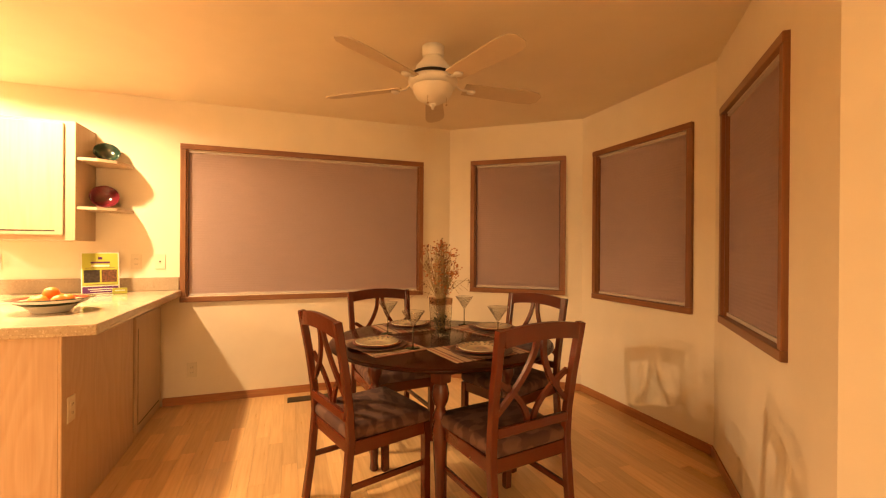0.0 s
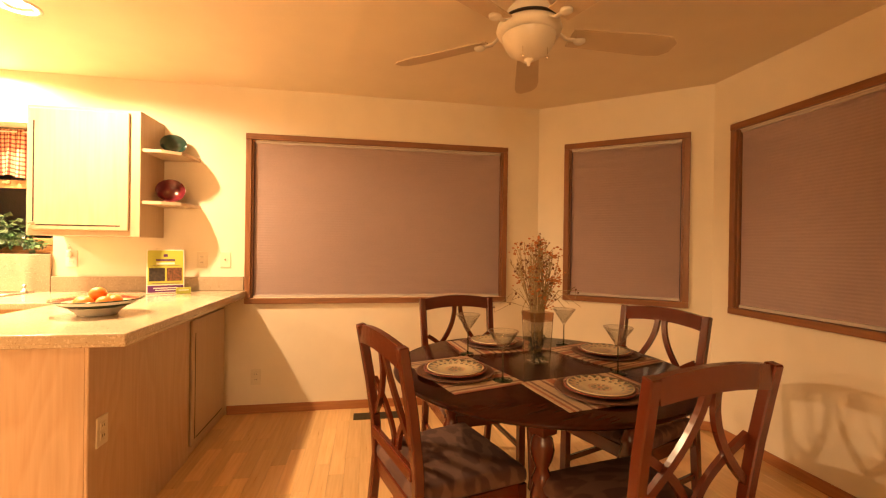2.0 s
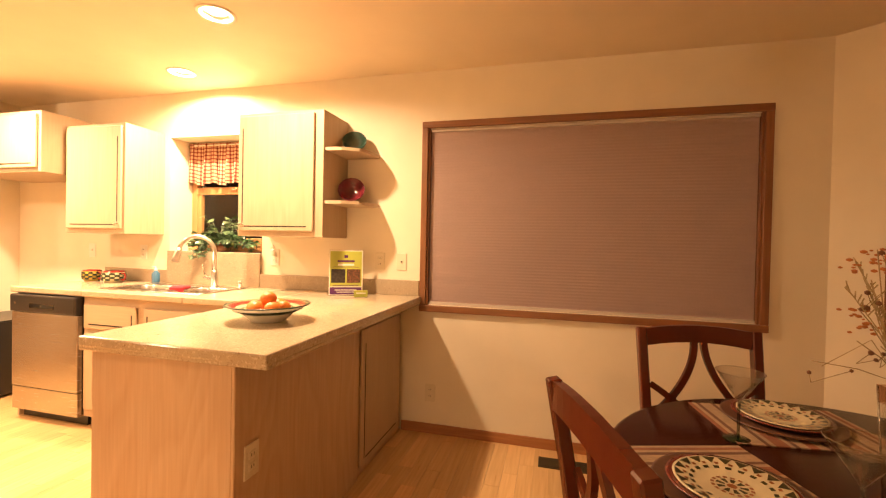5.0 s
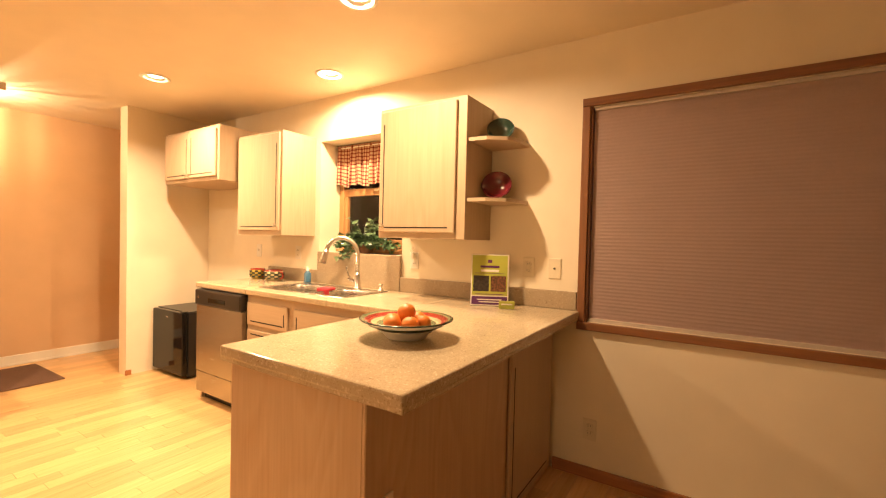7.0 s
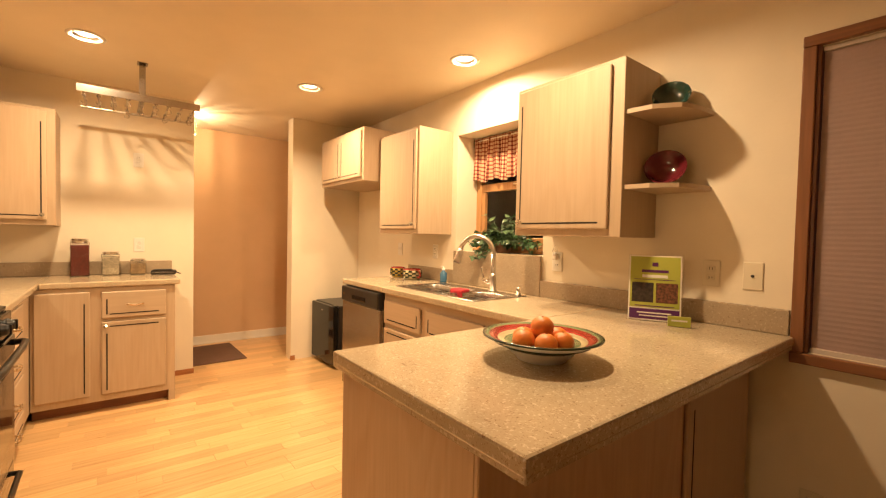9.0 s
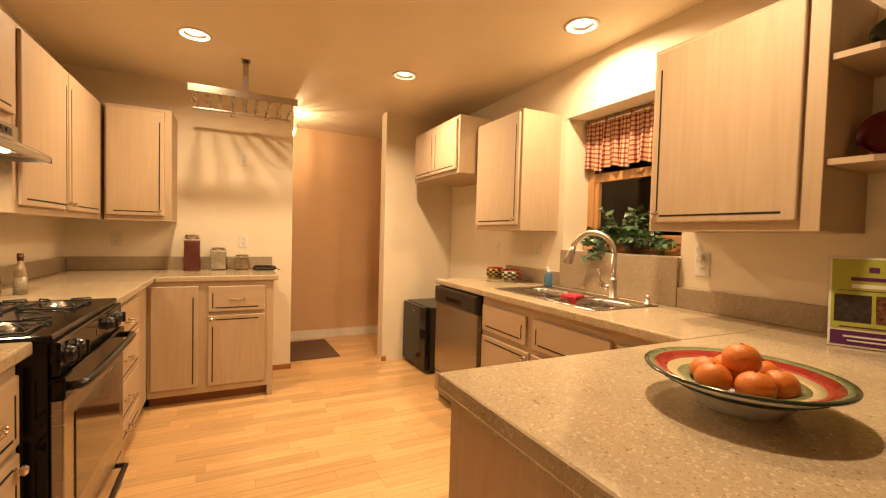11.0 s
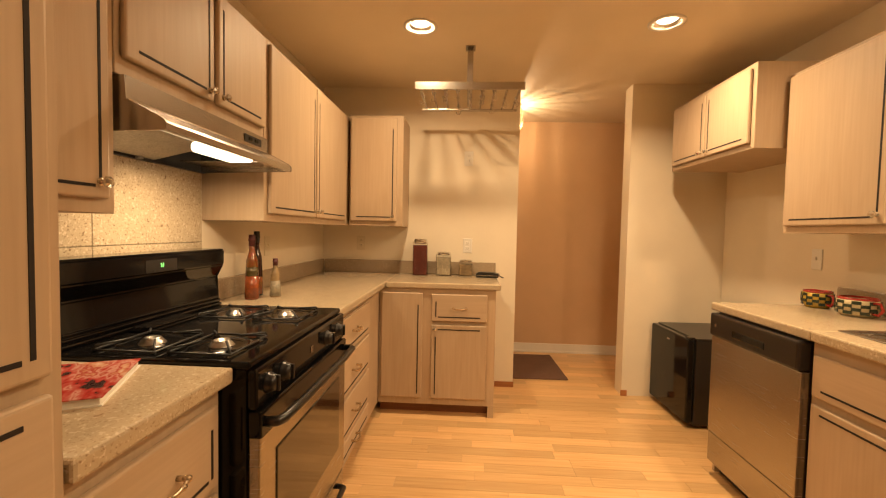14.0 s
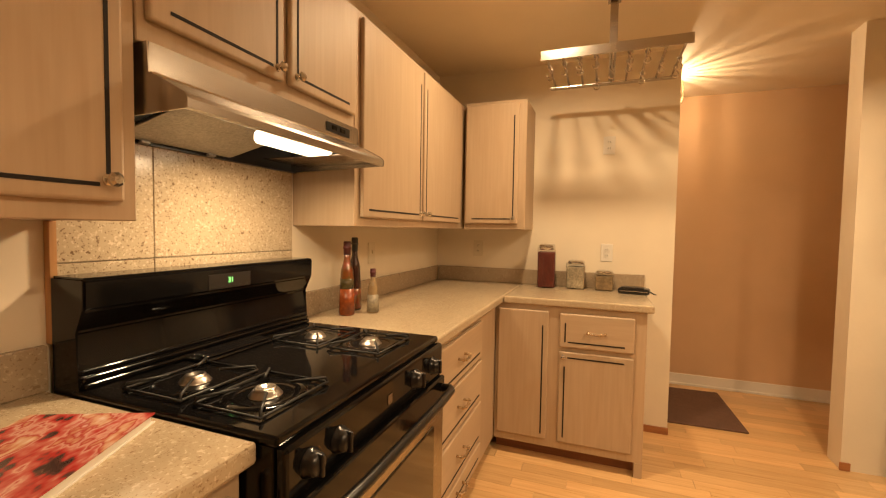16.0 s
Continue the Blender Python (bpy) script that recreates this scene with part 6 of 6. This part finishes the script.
# ceiling fan
FX, FY = 0.897, 2.68
M_BLADE = material("fan_blade", (0.58, 0.46, 0.32), 0.5, 0, 0.05, 10)
fan = thing("ceiling_fan", pose(FX, FY, 0), "white five-blade ceiling fan with a frosted bowl light, switched off", "ceiling fan")
part("canopy", lathem([(0.0, CEIL - 0.001), (0.062, CEIL - 0.001), (0.062, CEIL - 0.055), (0.055, CEIL - 0.062), (0.0, CEIL - 0.062)], 28), M_WHITE, fan)
part("motor_housing", lathem([(0.05, CEIL - 0.062), (0.06, CEIL - 0.075), (0.098, CEIL - 0.12), (0.100, CEIL - 0.145), (0.088, CEIL - 0.160), (0.0, CEIL - 0.160)], 32), M_WHITE, fan)
part("dark_band", lathem([(0.0, CEIL - 0.161), (0.126, CEIL - 0.166), (0.137, CEIL - 0.184), (0.137, CEIL - 0.188), (0, CEIL - 0.188)], 32), M_GROOVE, fan)
part("switch_housing", lathem([(0.10, CEIL - 0.1885), (0.140, CEIL - 0.1895), (0.143, CEIL - 0.205), (0.135, CEIL - 0.225), (0.10, CEIL - 0.235), (0.0, CEIL - 0.235)], 36), M_WHITE, fan)
M_FROST = material("frosted_glass", (0.72, 0.66, 0.55), 0.3, 0, 0.04, 12, coat=0.2)
part("bowl_shade", lathem([(0.118, CEIL - 0.234), (0.112, CEIL - 0.262), (0.09, CEIL - 0.298), (0.05, CEIL - 0.322), (0.0, CEIL - 0.328)], 36), M_FROST, fan, "frosted glass bowl")
part("finial", lathem([(0.0, CEIL - 0.326), (0.018, CEIL - 0.328), (0.02, CEIL - 0.336), (0.008, CEIL - 0.345), (0.007, CEIL - 0.358), (0.0, CEIL - 0.362)], 14), M_WHITE, fan)
for k in range(5):
    a = pose(0, 0, CEIL - 0.222, 0, 0, 70 + 72 * k)
    bm = bmesh.new()
    poly = [(0.19, -0.052), (0.58, -0.068), (0.655, -0.060), (0.69, -0.03), (0.69, 0.03), (0.655, 0.060), (0.58, 0.068), (0.19, 0.052)]
    prism(bm, poly, -0.003, 0.003)
    bmesh.ops.transform(bm, matrix=pose(0, 0, 0, -13), verts=bm.verts)
    bl = part("blade", bm, M_BLADE, fan)
    bl.matrix_basis = a
    bm = bmesh.new()
    bar(bm, [(0.08, 0, 0.028), (0.13, 0, 0.024), (0.17, 0, -0.004), (0.24, 0, -0.007)], 0.006, 0.022)
    lathe(bm, [(0.0, 0.0), (0.026, 0.0), (0.026, -0.008), (0.018, -0.014), (0, -0.014)], 16, (0.235, 0, -0.006))
    part("blade_iron", bm, M_WHITE, bl)
for dx in (-0.05, 0.06):
    bm = tubem([(dx, -0.06, CEIL - 0.225), (dx, -0.062, CEIL - 0.34)], 0.0012, 5)
    bmesh.ops.create_uvsphere(bm, u_segments=8, v_segments=6, radius=0.006, matrix=pose(dx, -0.062, CEIL - 0.345))
    part("pull_chain", bm, M_BRASSY, fan)

# floor register
rgst = thing("floor_register", pose(0.285, 4.07, 0), "dark metal floor register in the maple floor", "floor vent")
M_REG = material("register_metal", (0.07, 0.055, 0.03), 0.45, 0.6, 0.15, 40)
part("frame", boxm(-0.165, 0.165, -0.06, 0.06, 0.0, 0.004, bev=0.001), M_REG, rgst)
for k in range(18):
    x = -0.145 + 0.017 * k
    part("slat", boxm(x, x + 0.009, -0.045, 0.045, 0.004, 0.0065), M_REG, rgst)

# hall: lamp and mat
HX, HY, HZ = -5.02, 2.67, CEIL - 0.155
hl = thing("hall_light", pose(HX, HY, CEIL), "lit ribbed glass globe on the hall ceiling", "ceiling light")
part("base", lathem([(0, -0.001), (0.07, -0.001), (0.066, -0.03), (0.03, -0.045), (0, -0.045)], 28), M_WHITE, hl)
part("bulb", lathem([(0, -0.046), (0.012, -0.05), (0.024, -0.085), (0.022, -0.105), (0.010, -0.118), (0, -0.12)], 20), M_HALLLAMP, hl, "glowing bulb")
for k in range(22):
    a = 2 * math.pi * k / 22
    ca, sa = math.cos(a), math.sin(a)
    pts = [(r * ca, r * sa, z) for r, z in ((0.066, -0.03), (0.085, -0.06), (0.094, -0.11), (0.094, -0.15), (0.082, -0.20), (0.05, -0.235), (0.012, -0.245))]
    part("rib", tubem(pts, (0.0022, 0.0042, 0.003, 0.0055)[k % 4], 6), M_BRASSY, hl)
part("finial", lathem([(0, -0.24), (0.014, -0.242), (0.014, -0.25), (0, -0.258)], 14), M_BRASSY, hl)
point_lamp("hall_lamp", HX, HY, HZ, HALL_WATTS, 0.012)
M_MAT = material("brown_mat", (0.16, 0.085, 0.055), 0.9, 0, 0.2, 60, bump=0.6, bump_scale=250)
solid("door_mat", boxm(-0.36, 0.36, -0.24, 0.24, 0.0, 0.012, bev=0.004), M_MAT, "plain brown mat on the hall floor", "mat", m=pose(-5.12, 2.93, 0, 0, 0, 1.5))

# ---- floor strips ----
pf = bpy.data.objects["floor"]
SW = 0.083
LENS = (0.36, 0.48, 0.60, 0.72)
strip = {}
for ln in LENS:
    bm = boxm(0.0006, SW - 0.0006, 0.0006, ln - 0.0006, -0.006, 0.0)
    finish(bm)
    strip[ln] = bpy.data.meshes.new("strip")
    bm.to_mesh(strip[ln])
    bm.free()
    strip[ln].materials.append(M_PLANK)
rng = random.Random(4)
verts, faces, made = [], [], 0
x = -5.88
while x < 2.6:
    y = -3.2 - rng.random() * 0.5
    while y < 4.3:
        ln = rng.choice(LENS)
        cx, cy = x + SW / 2, y + ln / 2
        ok = not (cx > 1.62 and (cy < 1.2 + (cx - 1.6) * 1.1 or cy > 4.2 - (cx - 1.6) * 0.75)) and not (cx < -1.3 and cy < 0.85)
        if ok:
            near = (-4.5 < cx < -1.45 and 1.72 < cy < 3.62) or (-1.2 < cx < 0.75 and 2.0 < cy < 4.25 and not (cx < -0.8 and cy > 2.7))
            if near and made < 300:
                ob = new("plank", strip[ln])
                ob.location = (x, y, 0)
                ob.parent = pf
                made += 1
            else:
                n = len(verts)
                a, b, c_, d_ = x + 0.0006, x + SW - 0.0006, y + 0.0006, y + ln - 0.0006
                verts += [(a, c_, 0), (b, c_, 0), (b, d_, 0), (a, d_, 0), (a, c_, -0.006), (b, c_, -0.006), (b, d_, -0.006), (a, d_, -0.006)]
                faces += [(n, n + 1, n + 2, n + 3), (n, n + 4, n + 5, n + 1), (n + 1, n + 5, n + 6, n + 2), (n + 2, n + 6, n + 7, n + 3), (n + 3, n + 7, n + 4, n)]
        y += ln
    x += SW
me = bpy.data.meshes.new("floor_strips")
me.from_pydata(verts, [], faces)
M_PLANKS = wood("maple_floor_field", (0.72, 0.47, 0.22), (0.60, 0.36, 0.15), 1, 0.30, 0.0, 0.25)
nt = M_PLANKS.node_tree
geo = nt.nodes.new("ShaderNodeNewGeometry")
mr = nt.nodes.new("ShaderNodeMapRange")
mr.inputs["To Min"].default_value, mr.inputs["To Max"].default_value = 0.84, 1.16
nt.links.new(geo.outputs["Random Per Island"], mr.inputs["Value"])
nt.links.new(mr.outputs[0], nt.nodes["Hue/Saturation/Value"].inputs["Value"])
me.materials.append(M_PLANKS)
fs = new("floor_strips", me)
fs.parent = pf
tagged(fs, "light maple laminate strips", kind="stuff")
